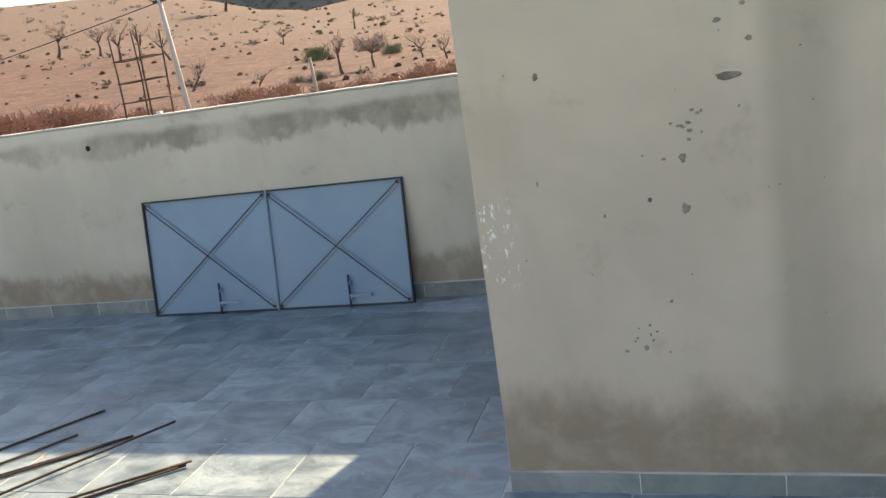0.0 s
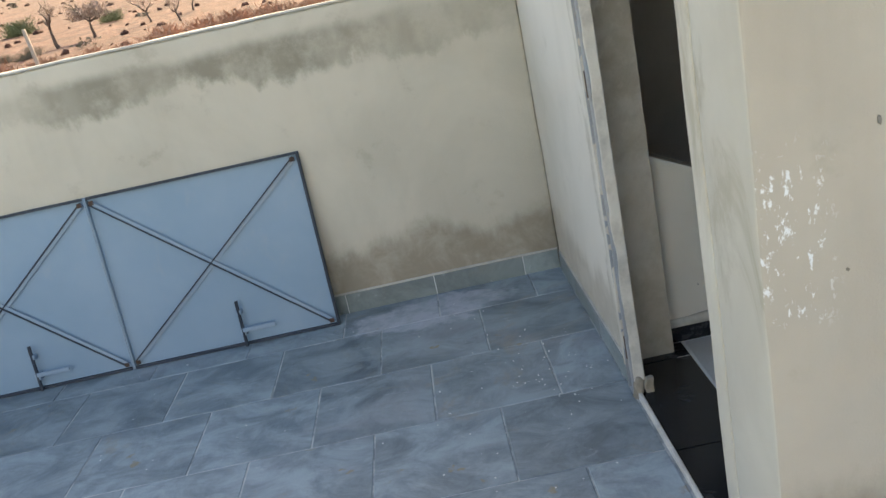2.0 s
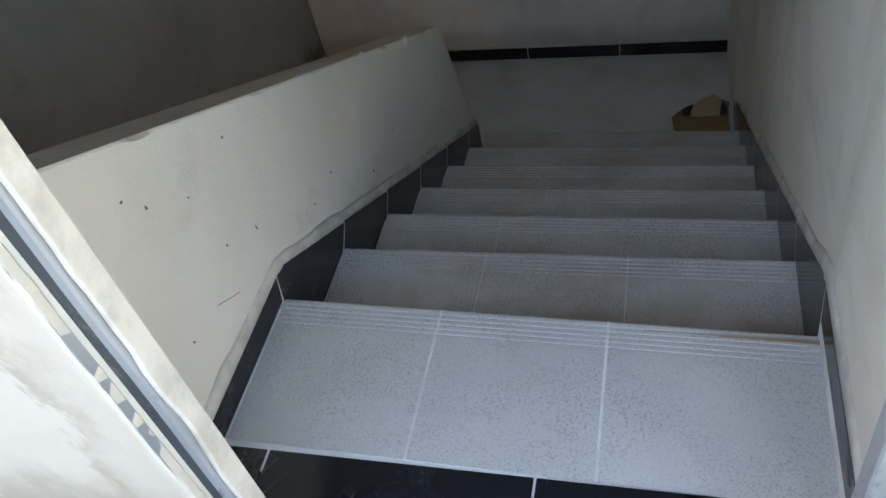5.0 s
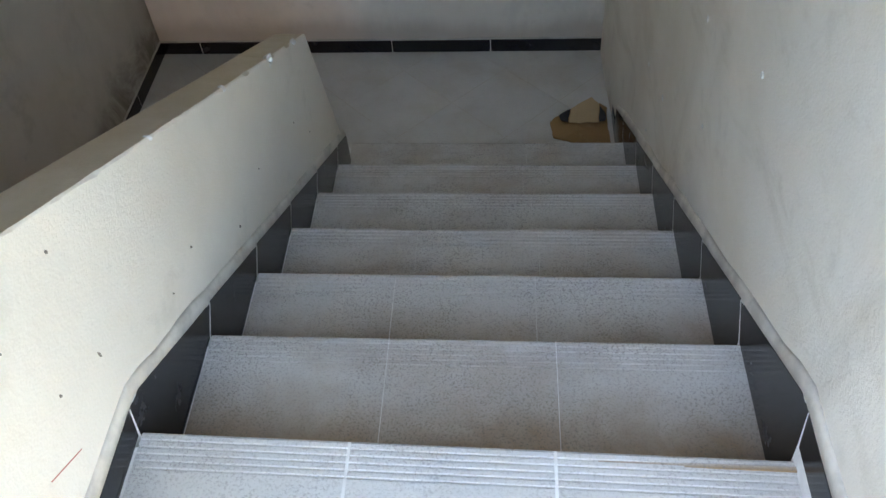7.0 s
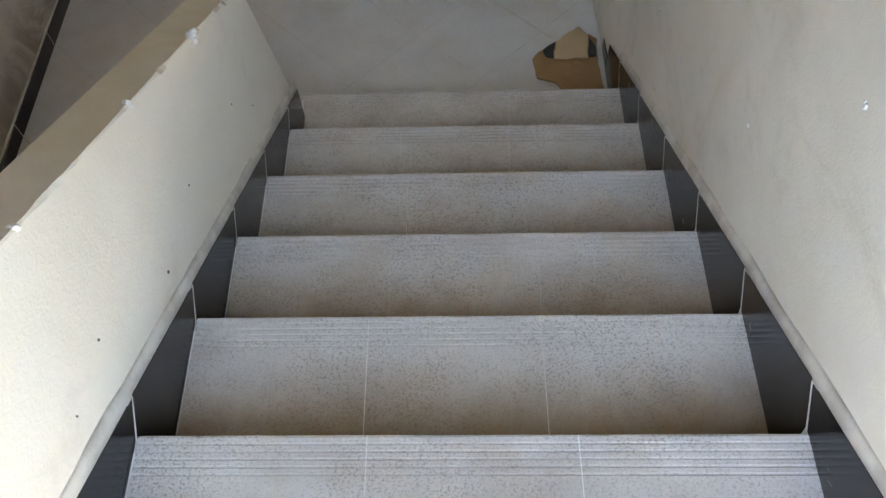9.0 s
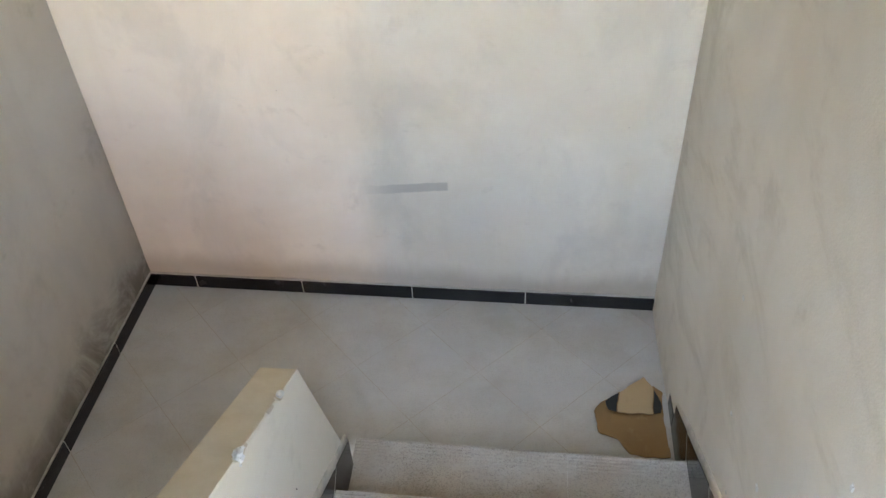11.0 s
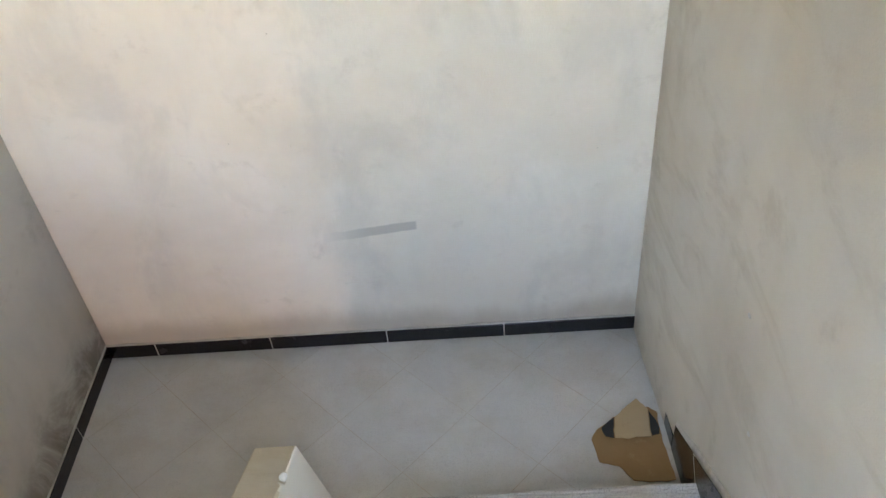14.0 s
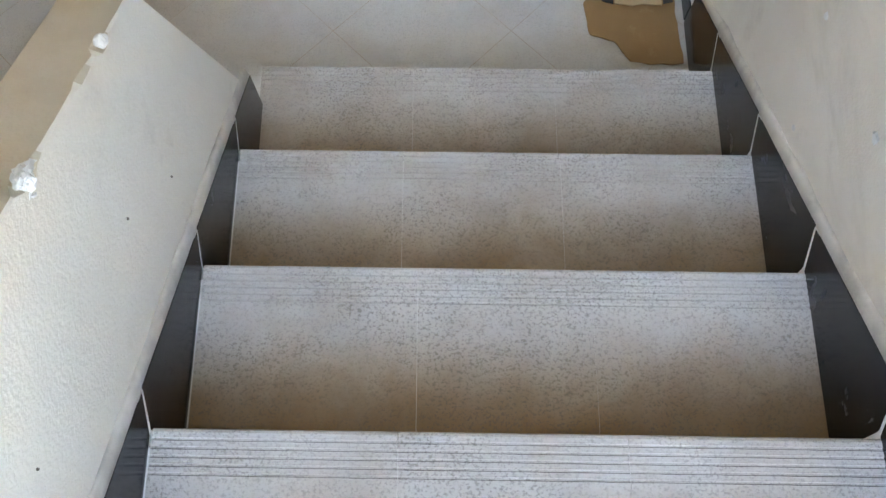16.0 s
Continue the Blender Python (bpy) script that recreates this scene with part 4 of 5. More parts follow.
# ---- gate leaning on the parapet ----
def gate():
    width, height = 1.960, 0.820
    g = tagged(empty("metal_gate", (-3.622, 5.06, TERRACE + 0.001)), "blue-grey sheet metal double gate leaning against the parapet", "gate")
    g.rotation_euler = (-radians(8.0), 0, 0)
    mid = 0.981
    part("sheet", box((0.012, 0.006, 0.012), (mid - 0.004, 0.009, height - 0.012)), M_GATE, g, "flat blue-grey metal sheet")
    part("sheet", box((mid + 0.004, 0.006, 0.012), (width - 0.012, 0.009, height - 0.012)), M_GATE, g, "flat blue-grey metal sheet")

    def angle(lo, hi):
        return box(lo, hi, 0.0015)
    for x in (0.0, mid - 0.0065, mid + 0.0005, width - 0.012):
        part("upright", angle((x, -0.014, 0), (x + 0.012 if x in (0.0, width - 0.012) else x + 0.006, 0.012, height)), M_GATE_EDGE if x in (0.0, width - 0.012) else M_GATE_BAR, g, "angle-iron upright")
    for a, b in ((0.0125, mid - 0.007), (mid + 0.007, width - 0.0125)):
        part("rail", angle((a, -0.014, 0), (b, 0.012, 0.012)), M_GATE_EDGE, g, "dark angle-iron rail")
        part("rail", angle((a, -0.014, height - 0.012), (b, 0.012, height)), M_GATE_EDGE, g, "dark angle-iron rail")
        for turn in (1, -1):
            w, h = b - a, height - 0.036
            length = math.hypot(w, h) - 0.03
            m = Matrix.Translation(((a + b) / 2, -0.001 if turn > 0 else -0.005, height / 2)) @ Matrix.Rotation(-turn * math.atan2(h, w), 4, "Y")
            bm = bmesh.new()
            add_box(bm, (-length / 2, -0.0035, -0.009), (length / 2, 0.0, 0.009), m)
            brace = part("brace", bm, M_GATE_BAR, g, "diagonal brace")
            # dark strip built in place of the shadow line along the brace
            part("brace_edge", box((-length / 2, -0.010, 0.0065) if turn > 0 else (-length / 2, -0.010, -0.0125), (length / 2, -0.0037, 0.0125) if turn > 0 else (length / 2, -0.0037, -0.0065), 0.0, 1, m), M_GATE_EDGE, brace, "dark strip for the brace's shadow edge")
        # bolt
        x = a + (b - a) * 0.555
        bm = bmesh.new()
        tube(bm, [(x, -0.024, -0.002), (x, -0.024, 0.215)], 0.008, 8)
        bolt = part("bolt", bm, M_GATE_EDGE, g, "dark steel drop bolt")
        part("guide", box((x - 0.014, -0.03, 0.05), (x + 0.014, 0.006, 0.085), 0.003), M_GATE_BAR, bolt, "bolt guide")
        part("guide", box((x - 0.013, -0.03, 0.15), (x + 0.013, 0.006, 0.172), 0.003), M_GATE_BAR, bolt, "bolt guide")
        part("bolt_arm", box((x, -0.034, 0.066), (x + 0.155, -0.028, 0.086), 0.002), M_GATE_BAR, bolt, "flat pale arm")
        for cx, cz in ((a + 0.02, 0.03), (b - 0.02, height - 0.03), (b - 0.02, 0.03), (a + 0.02, height - 0.03)):
            part("weld_plate", box((cx - 0.011, -0.0165, cz - 0.010), (cx + 0.011, -0.0145, cz + 0.010), 0.001), M_RUST, g, "rusted weld at the corner")


# ---- loose rods and rebar ----
def rods():
    """Steel rods lying loose on the terrace."""
    ends = [((-1.98, 2.97), (-0.79, -0.61), 0.022), ((-2.307, 3.341), (-0.53, -0.85), 0.03), ((-2.47, 3.237), (-0.74, -0.67), 0.012), ((-2.485, 3.22), (-0.715, -0.70), 0.012), ((-2.778, 3.234), (-0.60, -0.80), 0.012), ((-2.83, 3.504), (-0.57, -0.82), 0.012), ((-2.0, 2.955), (-0.75, -0.66), 0.011)]
    for (x, y), (dx, dy), z in ends:
        bm = bmesh.new()
        pts = []
        for k in range(9):
            s = 2.4 * k / 8
            sag = 0.012 * math.sin(k * 0.8 + x * 7)
            pts.append((dx * s - dy * sag, dy * s + dx * sag, z - (z - 0.0085) * min(1, k / 5)))
        tube(bm, pts, 0.0062, 7)
        ob = mesh_object("steel_rod", bm, M_REBAR, True)
        ob.location = (x, y - 0.03, TERRACE)
        tagged(ob, "long thin rusty steel rod lying on the terrace tiles", "steel rod", "loose steel rods")


def weep_hole():
    bm = bmesh.new()
    # no hole is cut: the shade inside it is the disc's near-black colour
    bmesh.ops.create_cone(bm, cap_ends=True, segments=14, radius1=0.021, radius2=0.017, depth=0.006, matrix=pose(-3.97, 5.1785, 1.205, 90))
    part("weep_hole", bm, M_HOLE, parapet, "flat dark disc in place of a pipe hole")


def rebar_cage():
    c = Vector((-3.475, 5.28, 1.374))
    cage = tagged(empty("rebar_cage", c), "rusty column rebar cage standing on the parapet", "rebar")
    xs = (-0.155, -0.05, 0.055, 0.155)
    for k, x in enumerate(xs):
        y = (-0.05, 0.05, -0.05, 0.05)[k]
        bm = bmesh.new()
        tube(bm, [(x, y, -0.02), (x + 0.012 * (k % 2), y, 0.28), (x - 0.014 + 0.01 * k, y + 0.01, 0.56 + 0.02 * (k % 3))], 0.0065, 7)
        part("bar", bm, M_REBAR, cage, "", True)
    for z in (0.10, 0.235, 0.385):
        bm = bmesh.new()
        pts = [(-0.165, -0.06, z), (0.165, -0.06, z + 0.012), (0.165, 0.06, z + 0.012), (-0.165, 0.06, z), (-0.165, -0.06, z)]
        tube(bm, pts, 0.0045, 6)
        part("stirrup", bm, M_REBAR, cage, "", True)
    bm = box((0.06, -0.02, 0.0), (0.10, 0.01, 0.018), 0.005, 2)
    ob = mesh_object("plastic_scrap", bm, M_WHITE)
    ob.location = c
    tagged(ob, "small white plastic scrap on the parapet top", "scrap")


# ---- cardboard on the landing ----
def cardboard():
    card = tagged(empty("torn_cardboard", (2.18, 3.2, LANDING)), "torn flattened tan cardboard with black print on the landing", "cardboard")
    back = Matrix.Translation((-2.18, -3.2, -LANDING))

    def sheet(name, outline, z0, material, label, lift=0.012, parent=card, seed=0.0):
        bm = prism(outline, "z", LANDING + z0, LANDING + z0 + 0.0035)
        top = [f for f in bm.faces if len(f.verts) == len(outline)]
        bmesh.ops.triangulate(bm, faces=top)
        bmesh.ops.subdivide_edges(bm, edges=bm.edges[:], cuts=4, use_grid_fill=True)
        for v in bm.verts:
            v.co.z += lift * (0.5 + noise.noise(Vector((v.co.x * 9 + seed, v.co.y * 9, 0.3)))) 
            v.co.x += 0.006 * noise.noise(Vector((v.co.x * 30, v.co.y * 30, seed)))
            v.co.y += 0.006 * noise.noise(Vector((v.co.y * 30, v.co.x * 30, seed + 4)))
        ob = part(name, bm, material, parent, label)
        ob.matrix_parent_inverse = back
        return ob
    sheet("flap", [(2.28, 3.115), (2.255, 3.083), (2.138, 3.088), (2.041, 3.083), (1.975, 3.083), (1.98, 3.223), (2.038, 3.262), (2.065, 3.326), (2.126, 3.334), (2.158, 3.340), (2.20, 3.312), (2.25, 3.245)], 0.001, M_PAPER, "crumpled brown flap", 0.016, card, 5.0)
    sheet("panel", [(2.317, 3.152), (2.24, 3.244), (2.152, 3.255), (2.145, 3.132), (2.267, 3.119)], 0.019, M_CARD, "tan cardboard panel")
    sheet("print_stripe", [(2.238, 3.248), (2.152, 3.259), (2.161, 3.29), (2.195, 3.297)], 0.020, M_TAPE, "black printed stripe")
    sheet("print_stripe", [(2.259, 3.117), (2.148, 3.128), (2.149, 3.098), (2.201, 3.096)], 0.020, M_TAPE, "black printed stripe")


def chip_patch(wall, name, x, z, w, h, seed, y, face, material, label):
    """An irregular chip in the plaster, built as a low ragged patch."""
    rng = random.Random(seed)
    bm = bmesh.new()
    ring, top = [], []
    for k in range(14):
        a = 6.2832 * k / 14
        r = rng.uniform(0.65, 1.15)
        ring.append(bm.verts.new((x + w * r * math.cos(a), y, z + h * r * math.sin(a))))
        top.append(bm.verts.new((x + w * r * 0.7 * math.cos(a), y + face * 0.003, z + h * r * 0.7 * math.sin(a))))
    for k in range(14):
        j = (k + 1) % 14
        bm.faces.new((ring[k], ring[j], top[j], top[k]))
    bm.faces.new(top)
    part(name, bm, material, wall, label)


def wall_marks():
    rng = random.Random(21)
    marks = [(0.226, 1.335, 0.052, 0.018), (0.085, 1.109, 0.016, 0.022), (0.084, 0.954, 0.017, 0.026), (0.287, 1.433, 0.016, 0.011), (0.277, 1.531, 0.014, 0.012), (0.205, 1.493, 0.017, 0.01), (-0.02, 0.99, 0.009, 0.012), (0.03, 1.11, 0.012, 0.007), (-0.068, 0.508, 0.012, 0.016), (-0.13, 0.498, 0.012, 0.008), (-0.36, 1.07, 0.006, 0.012), (-0.33, 1.40, 0.012, 0.02), (0.45, 1.24, 0.006, 0.006), (0.02, 0.66, 0.009, 0.007), (-0.16, 0.95, 0.006, 0.008)]
    for k in range(12):
        marks.append((0.105 + rng.gauss(0, 0.04), 1.205 + rng.gauss(0, 0.025), rng.uniform(0.004, 0.012), rng.uniform(0.004, 0.009)))
    for k in range(8):
        marks.append((-0.06 + rng.gauss(0, 0.035), 0.53 + rng.gauss(0, 0.04), rng.uniform(0.003, 0.008), rng.uniform(0.003, 0.008)))
    for k in range(16):
        marks.append((rng.uniform(-0.5, 0.6), rng.uniform(0.4, 1.65), rng.uniform(0.003, 0.006), rng.uniform(0.003, 0.006)))
    for k, (x, z, w, h) in enumerate(marks):
        chip_patch(wall_south, "plaster_chip", x - 0.013, z - 0.021, w * 0.72, h * 0.72, k, SOUTH_Y - 0.0005, -1, M_CHIP, "grey chip in the plaster")
    for k, (x, z, w, h) in enumerate([(1.766, -0.2, 0.010, 0.008), (1.62, -0.48, 0.009, 0.008), (1.35, -0.40, 0.012, 0.01), (1.05, 0.08, 0.008, 0.010), (0.62, 0.25, 0.008, 0.008), (0.9, -0.12, 0.006, 0.006), (1.5, -0.66, 0.007, 0.006)]):
        chip_patch(wall_inner_south, "plaster_nick", x, z, w, h, 60 + k, Y_RIGHT + 0.0078, 1, M_WHITE, "pale nick in the plaster")


def balustrade_marks():
    base = bpy.data.objects["balustrade"]
    spots = [(0.405, 0.014, 0.008, 0.007), (0.64, -0.185, 0.010, 0.008), (0.038, 0.188, 0.004, 0.02), (0.063, 0.404, 0.006, 0.009), (-0.068, 0.244, 0.006, 0.007), (-0.269, 0.202, 0.006, 0.006), (0.282, 0.023, 0.005, 0.005), (-0.2, 0.47, 0.005, 0.012), (-0.24, 0.52, 0.009, 0.004), (0.85, -0.2, 0.005, 0.005), (1.2, -0.35, 0.007, 0.006), (1.33, -0.5, 0.005, 0.006), (-0.1, 0.40, 0.004, 0.006)]
    for k, (x, z, w, h) in enumerate(spots):
        chip_patch(base, "plaster_pit", x, z, w * 0.42, h * 0.48, 200 + k, Y_BAL + 0.0005, -1, M_CHIP, "small grey pit")
        base.children[-1].matrix_parent_inverse = Matrix.Translation((0, -Y_BAL, 0))
    m = Matrix.Translation((-0.085, Y_BAL, 0.134)) @ Matrix.Rotation(0.553, 4, "Y")
    ob = part("pencil_line", box((-0.10, -0.0008, -0.0008), (-0.015, 0.0006, 0.0008), 0.0, 1, m), M_RED, base, "thin red marking line")
    ob.matrix_parent_inverse = Matrix.Translation((0, -Y_BAL, 0))


def crumbs():
    rng = random.Random(77)
    bm = bmesh.new()
    for _ in range(130):
        if rng.random() < 0.6:
            x, y = rng.gauss(-0.85, 0.16), rng.gauss(4.25, 0.28)
        else:
            x, y = rng.uniform(-2.6, -0.65), rng.uniform(2.6, 5.0)
        if x > DOOR_X - 0.03 or y > 5.12:
            continue
        r = rng.uniform(0.0012, 0.0042)
        bmesh.ops.create_icosphere(bm, subdivisions=1, radius=r, matrix=Matrix.LocRotScale((x, y, TERRACE + 0.002 + r * 0.5), Euler((rng.random(), rng.random(), rng.random() * 6)), (1, 0.8, 0.6)))
    tagged(mesh_object("plaster_crumbs", bm, M_WHITE), "white plaster crumbs scattered on the slate tiles", "debris", kind="stuff")


M_RED = painted("red_pencil", (0.50, 0.15, 0.12), (0.56, 0.24, 0.2), (0.68, 0.55, 0.48), 0.8, 0.0, 0.8, 60)
M_CHIP = grout("chipped_plaster", (0.27, 0.235, 0.19), (0.13, 0.11, 0.085))
wall_marks()
terrace_tiles()
stair_body()
stair_treads()
black_landing()
landing_tiles()
lower_flight()
balustrade()
balustrade_marks()
crumbs()
door_frame()
sloped_skirting("baseboard_stair_north", "black tile skirting stepping down along the balustrade", Y_BAL, -1, 0.058, 0.082, 1.745, 0.036)
sloped_skirting("baseboard_stair_south", "black tile skirting stepping down along the stair wall", Y_RIGHT + 0.008, 1, 0.072, 0.098, 2.085, 0.036)
run_of_tiles("baseboard_landing_east", "black tile skirting along the landing's end wall", M_BLACK, (X_END, Y_RIGHT + 0.02), (X_END, Y_LEFT), LANDING, 0.066, 0.478, 0.009, (-1, 0), 0.535)
for o in bpy.data.objects["baseboard_landing_east"].children:
    skew(o)
run_of_tiles("baseboard_landing_north", "black tile skirting along the landing's side wall", M_BLACK, (X_END - 0.01, Y_LEFT), (EDGE_X, Y_LEFT), LANDING, 0.066, 0.47, 0.009, (0, -1), 0.40)
run_of_tiles("baseboard_landing_south", "black tile skirting low on the landing's side wall", M_BLACK, (2.09, Y_RIGHT + 0.008), (X_END - 0.01, Y_RIGHT + 0.008), LANDING, 0.066, 0.47, 0.009, (0, 1))
run_of_tiles("baseboard_terrace_north", "grey-green slate skirting along the parapet", M_SLATE_SKIRT, (DOOR_X - 0.01, 5.18), (-7.2, 5.18), TERRACE - 0.004, 0.097, 0.43, 0.01, (0, -1), 0.17)
run_of_tiles("baseboard_terrace_west", "grey-green slate skirting beside the doorway", M_SLATE_SKIRT, (DOOR_X, 5.168), (DOOR_X, 3.975), TERRACE - 0.004, 0.085, 0.425, 0.01, (-1, 0), 0.36)
run_of_tiles("baseboard_terrace_south", "grey-green slate skirting under the stained wall", M_SLATE_SKIRT, (DOOR_X, SOUTH_Y), (2.95, SOUTH_Y), TERRACE - 0.004, 0.075, 0.455, 0.01, (0, -1), 0.445)
gate()
M_HOLE = painted("hole_shadow", (0.01, 0.01, 0.01), (0.012, 0.012, 0.012), (0.02, 0.02, 0.02), 0.95)
weep_hole()
rods()
rebar_cage()
cardboard()
bpy.data.objects["torn_cardboard"].location.x -= 0.022


# ---- the land beyond ----
def height_at(x, y):
    r = math.hypot(x, y)
    z = -2.0 + 0.10 * min(r, 260.0) + 0.05 * max(0.0, min(r, 260.0) - 100.0) - 0.05 * max(0.0, r - 260.0)
    side = x / max(r, 0.1)
    crest = 0.072 + 0.050 / (1 + math.exp((side + 0.50) / 0.03)) + 0.025 * max(0.0, min(1.0, (side + 0.40) / 0.15))
    z = min(z, 1.587 + crest * min(r, 260) - 0.05 * max(0.0, r - 260))
    if y < 4 or r < 14:
        z = min(z, -3.1)
    rough = 0.12 * noise.noise(Vector((x * 0.12, y * 0.12, 0))) + 0.6 * noise.noise(Vector((x * 0.018, y * 0.018, 4)))
    return z + rough * min(1.0, r / 60)


def on_ground(way, r):
    """A place r metres out along a horizontal way."""
    w = Vector((way[0], way[1])).normalized()
    x, y = 0.05 + w.x * r, 0.19 + w.y * r
    return Vector((x, y, height_at(x, y)))


def land():
    bm = bmesh.new()
    radii = [0, 6, 10] + [14 * 1.09 ** k for k in range(36)] + [340, 480, 800, 1600, 3500]
    rings = []
    for r in radii:
        ring = []
        for k in range(120):
            a = 2 * math.pi * k / 120
            x, y = r * math.cos(a), r * math.sin(a)
            z = height_at(x, y) if r < 400 else -8.0
            if y < 0:
                z = min(z, -3.1 - 0.02 * r)
            ring.append(bm.verts.new((x, y, z)))
        rings.append(ring)
    for a, b in zip(rings[1:], rings[2:]):
        for k in range(120):
            j = (k + 1) % 120
            bm.faces.new((a[k], b[k], b[j], a[j]))
    bm.faces.new(rings[1])
    for v in rings[0]:
        bm.verts.remove(v)
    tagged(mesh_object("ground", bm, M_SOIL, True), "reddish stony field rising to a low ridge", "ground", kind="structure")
    # darker scrub-covered hill behind the ridge
    bm = bmesh.new()
    grid = []
    for i in range(60):
        row = []
        for j in range(24):
            x = -720 + 1400 * i / 59
            y = 420 + 380 * j / 23
            u = j / 23
            crest = 50 + 150 * (1 / (1 + math.exp(-(x + 380) / 70)))
            z = -20 + crest * math.sin(math.pi * min(1, u * 1.1) * 0.5 + 0.0) + 10 * noise.noise(Vector((x * 0.012, y * 0.012, 1)))
            row.append(bm.verts.new((x, y, z)))
        grid.append(row)
    for a, b in zip(grid, grid[1:]):
        for k in range(23):
            bm.faces.new((a[k], b[k], b[k + 1], a[k + 1]))
    tagged(mesh_object("backdrop", bm, M_HILL, True), "dark scrub-covered hillside beyond the field", "hill", kind="structure")


def twig_clump(bm, c, size, count, rng, flat=0.7, thick=0.012, reach=0.8):
    """Many thin bent blades filling an uneven mound."""
    lobes = [(rng.gauss(0, 0.28), rng.gauss(0, 0.28), rng.uniform(0.45, 1.0)) for _ in range(6)]
    for _ in range(count):
        lx, ly, tall = rng.choice(lobes)
        a, e = rng.uniform(0, 6.283), rng.uniform(0.1, 1.5)
        d = Vector((math.cos(a) * math.cos(e), math.sin(a) * math.cos(e), math.sin(e) * flat))
        start = c + Vector((lx + rng.gauss(0, 0.16), ly + rng.gauss(0, 0.16), tall * 0.75 * rng.random() ** 1.3 * flat)) * size
        end = start + d * size * rng.uniform(0.12, 0.42) * reach
        mid = (start + end) / 2 + Vector((rng.gauss(0, 1), rng.gauss(0, 1), rng.gauss(0, 1))) * size * 0.03
        side = d.orthogonal().normalized() * thick * size * rng.uniform(0.6, 1.6)
        v = [bm.verts.new(p) for p in (start - side, start + side, mid + side * 0.8, mid - side * 0.8, end)]
        bm.faces.new((v[0], v[1], v[2], v[3])), bm.faces.new((v[3], v[2], v[4]))


def bush(name, way, r, size, material, label, count=500, seed=1):
    rng = random.Random(seed)
    bm = bmesh.new()
    twig_clump(bm, Vector((0, 0, 0)), size, count * 3, rng, 0.75, 0.0075)
    ob = mesh_object(name, bm, material)
    ob.location = on_ground(way, r)
    tagged(ob, label, "bush", kind="stuff" if name == "dark_brush_pile" else "")


def tree(way, r, tall, seed, leafy=0):
    rng = random.Random(seed)
    foot = on_ground(way, r)
    t = tagged(empty("almond_tree", foot), "small bare gnarled almond tree in the red field", "tree")
    trunk = bmesh.new()
    crown = bmesh.new()

    def grow(p, d, length, rad, depth):
        pts, rr = [p], [rad]
        for k in range(3):
            d = (d + Vector((rng.gauss(0, 0.22), rng.gauss(0, 0.22), rng.gauss(0.05, 0.12)))).normalized()
            p = p + d * length / 3
            pts.append(p), rr.append(rad * (1 - 0.16 * (k + 1)))
        tube(trunk if depth < 2 else crown, pts, rr, 6 if depth < 2 else 4)
        if depth < 4:
            for _ in range(3 if depth < 3 else 4):
                q = pts[rng.choice((1, 2, 3))] if depth else pts[-1]
                side = Vector((rng.gauss(0, 1), rng.gauss(0, 1), rng.gauss(0.45, 0.4))).normalized()
                grow(q, (d * 0.5 + side * 0.8).normalized(), length * rng.uniform(0.55, 0.8), rad * 0.55, depth + 1)
    grow(Vector((0, 0, -0.1)), Vector((rng.gauss(0, 0.12), 0, 1)).normalized(), tall * 0.36, tall * 0.04, 0)
    part("trunk", trunk, M_BARK, t, "dark twisted trunk", True)
    ob = part("crown", crown, M_TWIG if not leafy else M_SHRUB, t, "thin bare twigs")
    if leafy:
        bm = bmesh.new()
        twig_clump(bm, Vector((0, 0, tall * 0.35)), tall * 0.6, 700, rng, 0.8, 0.008)
        part("foliage", bm, M_TWIG, t, "sparse dry leaves")


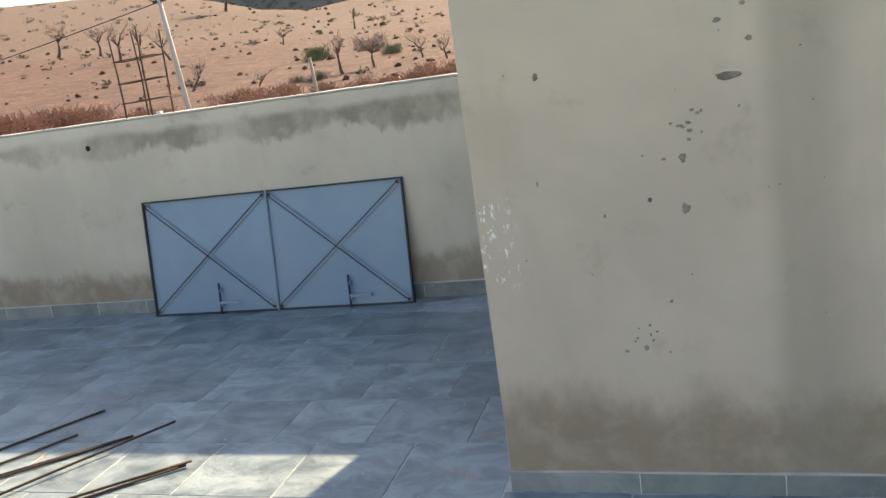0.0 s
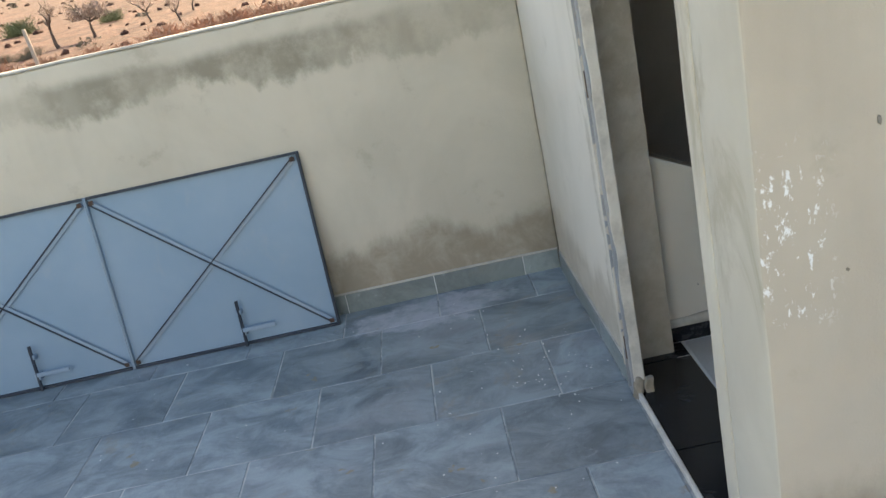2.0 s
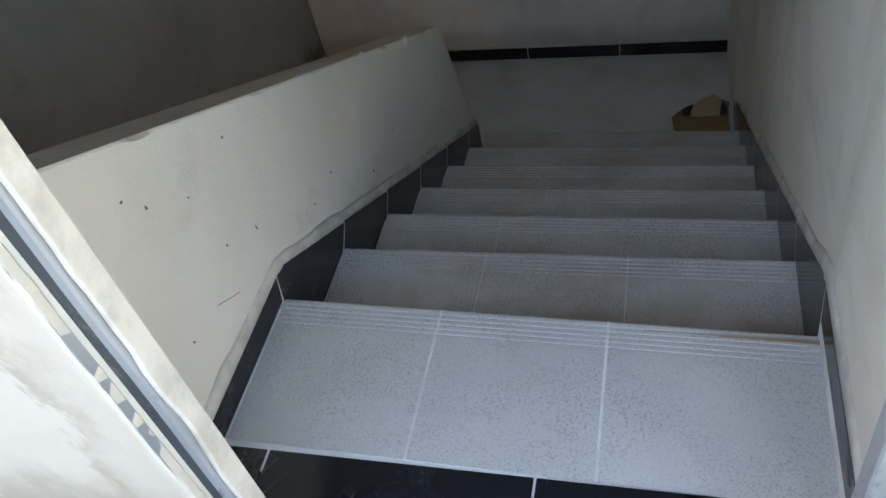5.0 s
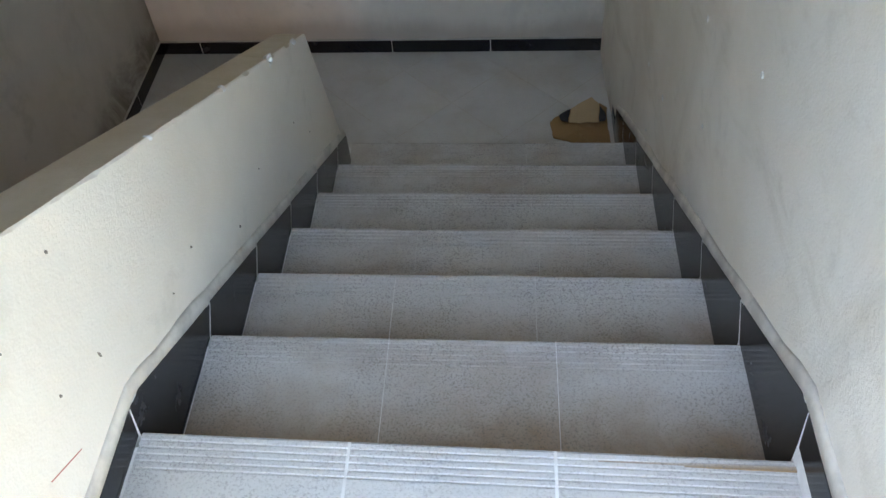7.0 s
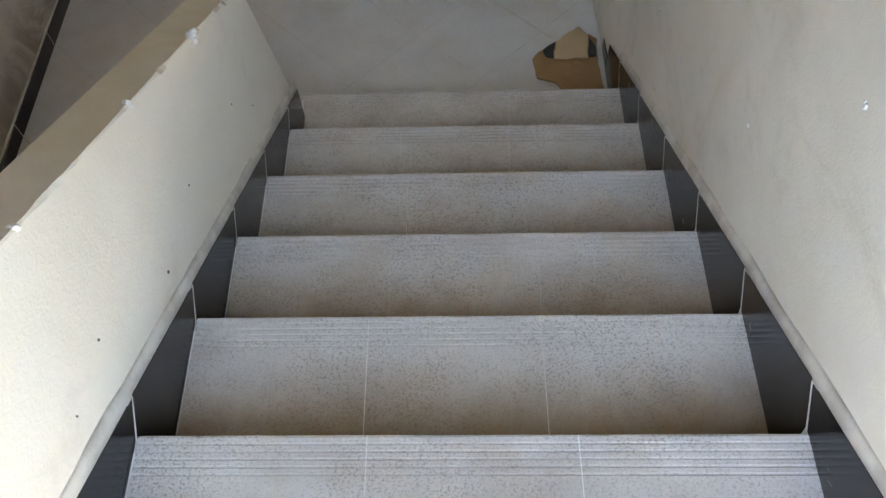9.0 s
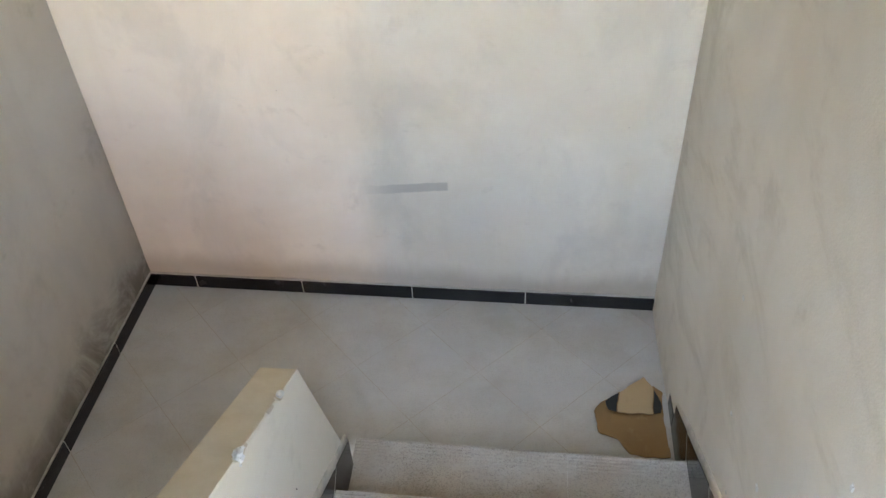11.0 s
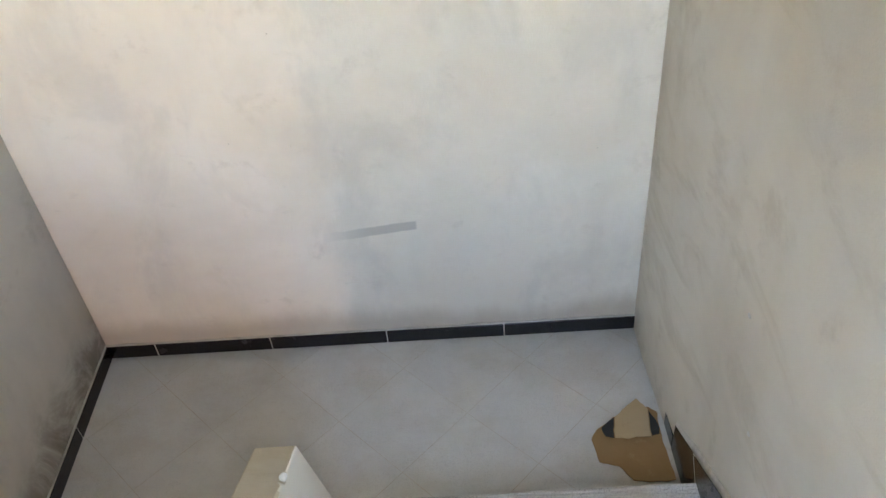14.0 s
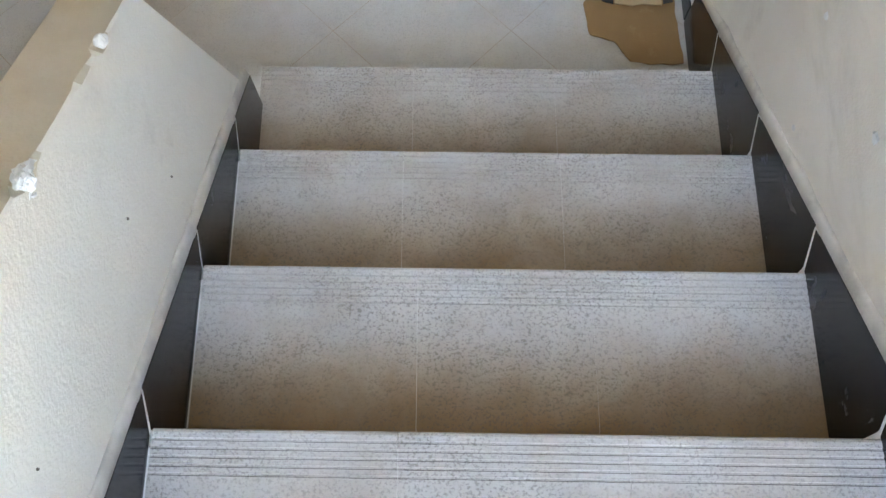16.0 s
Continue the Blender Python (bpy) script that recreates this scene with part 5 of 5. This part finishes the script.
def far_things():
    trees = [((-0.640, 0.766), 83, 4.2, 1, 0), ((-0.605, 0.79), 78, 3.6, 2, 0), ((-0.588, 0.80), 66, 3.6, 3, 0), ((-0.575, 0.818), 64, 3.4, 4, 0), ((-0.545, 0.83), 60, 3.0, 5, 0), ((-0.38, 0.925), 34, 2.2, 6, 0), ((-0.345, 0.935), 35, 1.9, 7, 1), ((-0.535, 0.845), 36, 1.9, 8, 0), ((-0.47, 0.88), 30, 1.4, 9, 0), ((-0.262, 0.965), 34, 1.4, 10, 0), ((-0.29, 0.957), 36, 1.5, 11, 0), ((-0.245, 0.97), 37, 1.4, 12, 0), ((-0.49, 0.872), 130, 6.5, 13, 1), ((-0.44, 0.90), 60, 1.8, 14, 0), ((-0.36, 0.93), 70, 2.6, 15, 0), ((-0.57, 0.82), 220, 9, 16, 0), ((-0.17, 0.985), 38, 1.6, 17, 0), ((-0.10, 0.995), 40, 1.7, 18, 0), ((-0.02, 1.0), 42, 1.8, 19, 1)]
    for way, r, tall, seed, leafy in trees:
        tree(way, r, tall, seed, leafy)
    rng = random.Random(5)
    brush = [(-0.70, 26, 1.7), (-0.675, 26, 1.8), (-0.655, 26.5, 1.7), (-0.64, 26, 1.5), (-0.62, 26, 1.3), (-0.595, 26, 1.1), (-0.565, 26, 0.9), (-0.50, 25.5, 1.2), (-0.485, 25.5, 1.3), (-0.47, 25, 1.25), (-0.45, 26, 1.2), (-0.40, 27, 0.8), (-0.36, 27, 0.8), (-0.335, 25, 1.0), (-0.31, 25, 1.2), (-0.285, 25, 1.35), (-0.26, 25, 1.35), (-0.24, 25.5, 1.3), (-0.21, 25, 1.3), (-0.185, 26, 1.2), (-0.15, 26, 1.1), (-0.12, 26, 1.0)]
    for k, (x, r, size) in enumerate(brush):
        bush("dry_bush", (x, math.sqrt(1 - x * x)), r, size, M_TUMBLE, "dry reddish-brown tumbleweed bush behind the parapet", 620, 40 + k)
    for k, (x, r, size) in enumerate([(-0.41, 43, 1.1), (-0.402, 43.5, 0.9), (-0.325, 40, 0.8), (0.0, 33, 1.0), (-0.15, 36, 0.9)]):
        bush("green_bush", (x, math.sqrt(1 - x * x)), r, size, M_GREEN, "small green bush on the slope", 420, 80 + k)
    for k, (x, r, size) in enumerate([(-0.43, 33, 0.5), (-0.415, 32.5, 0.45), (-0.40, 33, 0.55)]):
        bush("dark_brush_pile", (x, math.sqrt(1 - x * x)), r, size, M_SHRUB, "dark heap of cut brush", 260, 90 + k)
    bm = bmesh.new()
    for _ in range(520):
        x = rng.uniform(-0.78, 0.25)
        r = 30 + 230 * rng.random() ** 1.2
        if r < 60 and rng.random() < 0.75:
            continue
        twig_clump(bm, on_ground((x, math.sqrt(1 - x * x)), r), rng.uniform(0.35, 1.0) * (0.5 + r / 160), 34, rng, 0.6, 0.05)
    tagged(mesh_object("scrub", bm, M_SHRUB), "low grey-green scrub dotted over the slope", "scrub", kind="stuff")
    bm = bmesh.new()
    for _ in range(900):
        x = rng.uniform(-0.78, 0.25)
        r = 20 + 120 * rng.random() ** 1.5
        p = on_ground((x, math.sqrt(1 - x * x)), r)
        s = rng.uniform(0.05, 0.16) * (1 + r / 80)
        bmesh.ops.create_icosphere(bm, subdivisions=1, radius=s, matrix=Matrix.LocRotScale(p, Euler((rng.random(), rng.random(), rng.random() * 6)), (1, 0.8, 0.6)))
    tagged(mesh_object("field_stones", bm, M_SOIL), "loose stones strewn over the red soil", "stones", kind="stuff")
    # pole with its cable
    base = on_ground((-0.5371, 0.8429), 20)
    pole = tagged(empty("utility_pole", base), "grey concrete utility pole behind the parapet", "pole")
    bm = bmesh.new()
    h = 3.62 - base.z
    tube(bm, [(0.02, 0, -0.2), (-0.13, 0, h * 0.5), (-0.26, 0, h)], [0.066, 0.06, 0.052], 12)
    part("shaft", bm, M_POLE, pole, "", True)
    part("bracket", box((-0.42, -0.03, h - 0.06), (-0.10, 0.03, h - 0.01), 0.006), M_WIRE, pole, "dark steel bracket")
    bm = bmesh.new()
    start, end = base + Vector((-0.26, 0, h - 0.05)), Vector((-44, 24, 3.4))
    pts = [start.lerp(end, k / 16) - Vector((0, 0, 1.0 * math.sin(math.pi * k / 16))) for k in range(17)]
    tube(bm, pts, 0.012, 5)
    tagged(mesh_object("power_cable", bm, M_WIRE, True), "thin black cable slung from the pole", "cable")
    for way, r, top in (((-0.41, 0.912), 22, 0.75), ((-0.0742, 0.9964), 26, 0.9)):
        p = on_ground(way, r)
        bm = bmesh.new()
        h = 1.587 - 0.006 * r - p.z + (0.5 if r < 25 else 0.0)
        tube(bm, [(0, 0, -0.2), (-0.02, 0, h * 0.5), (-0.07, 0, h)], [0.055, 0.05, 0.045], 8)
        ob = mesh_object("wooden_stake", bm, M_WOOD, True)
        ob.location = p
        tagged(ob, "leaning weathered wooden stake at the field's edge", "stake")


land()
far_things()
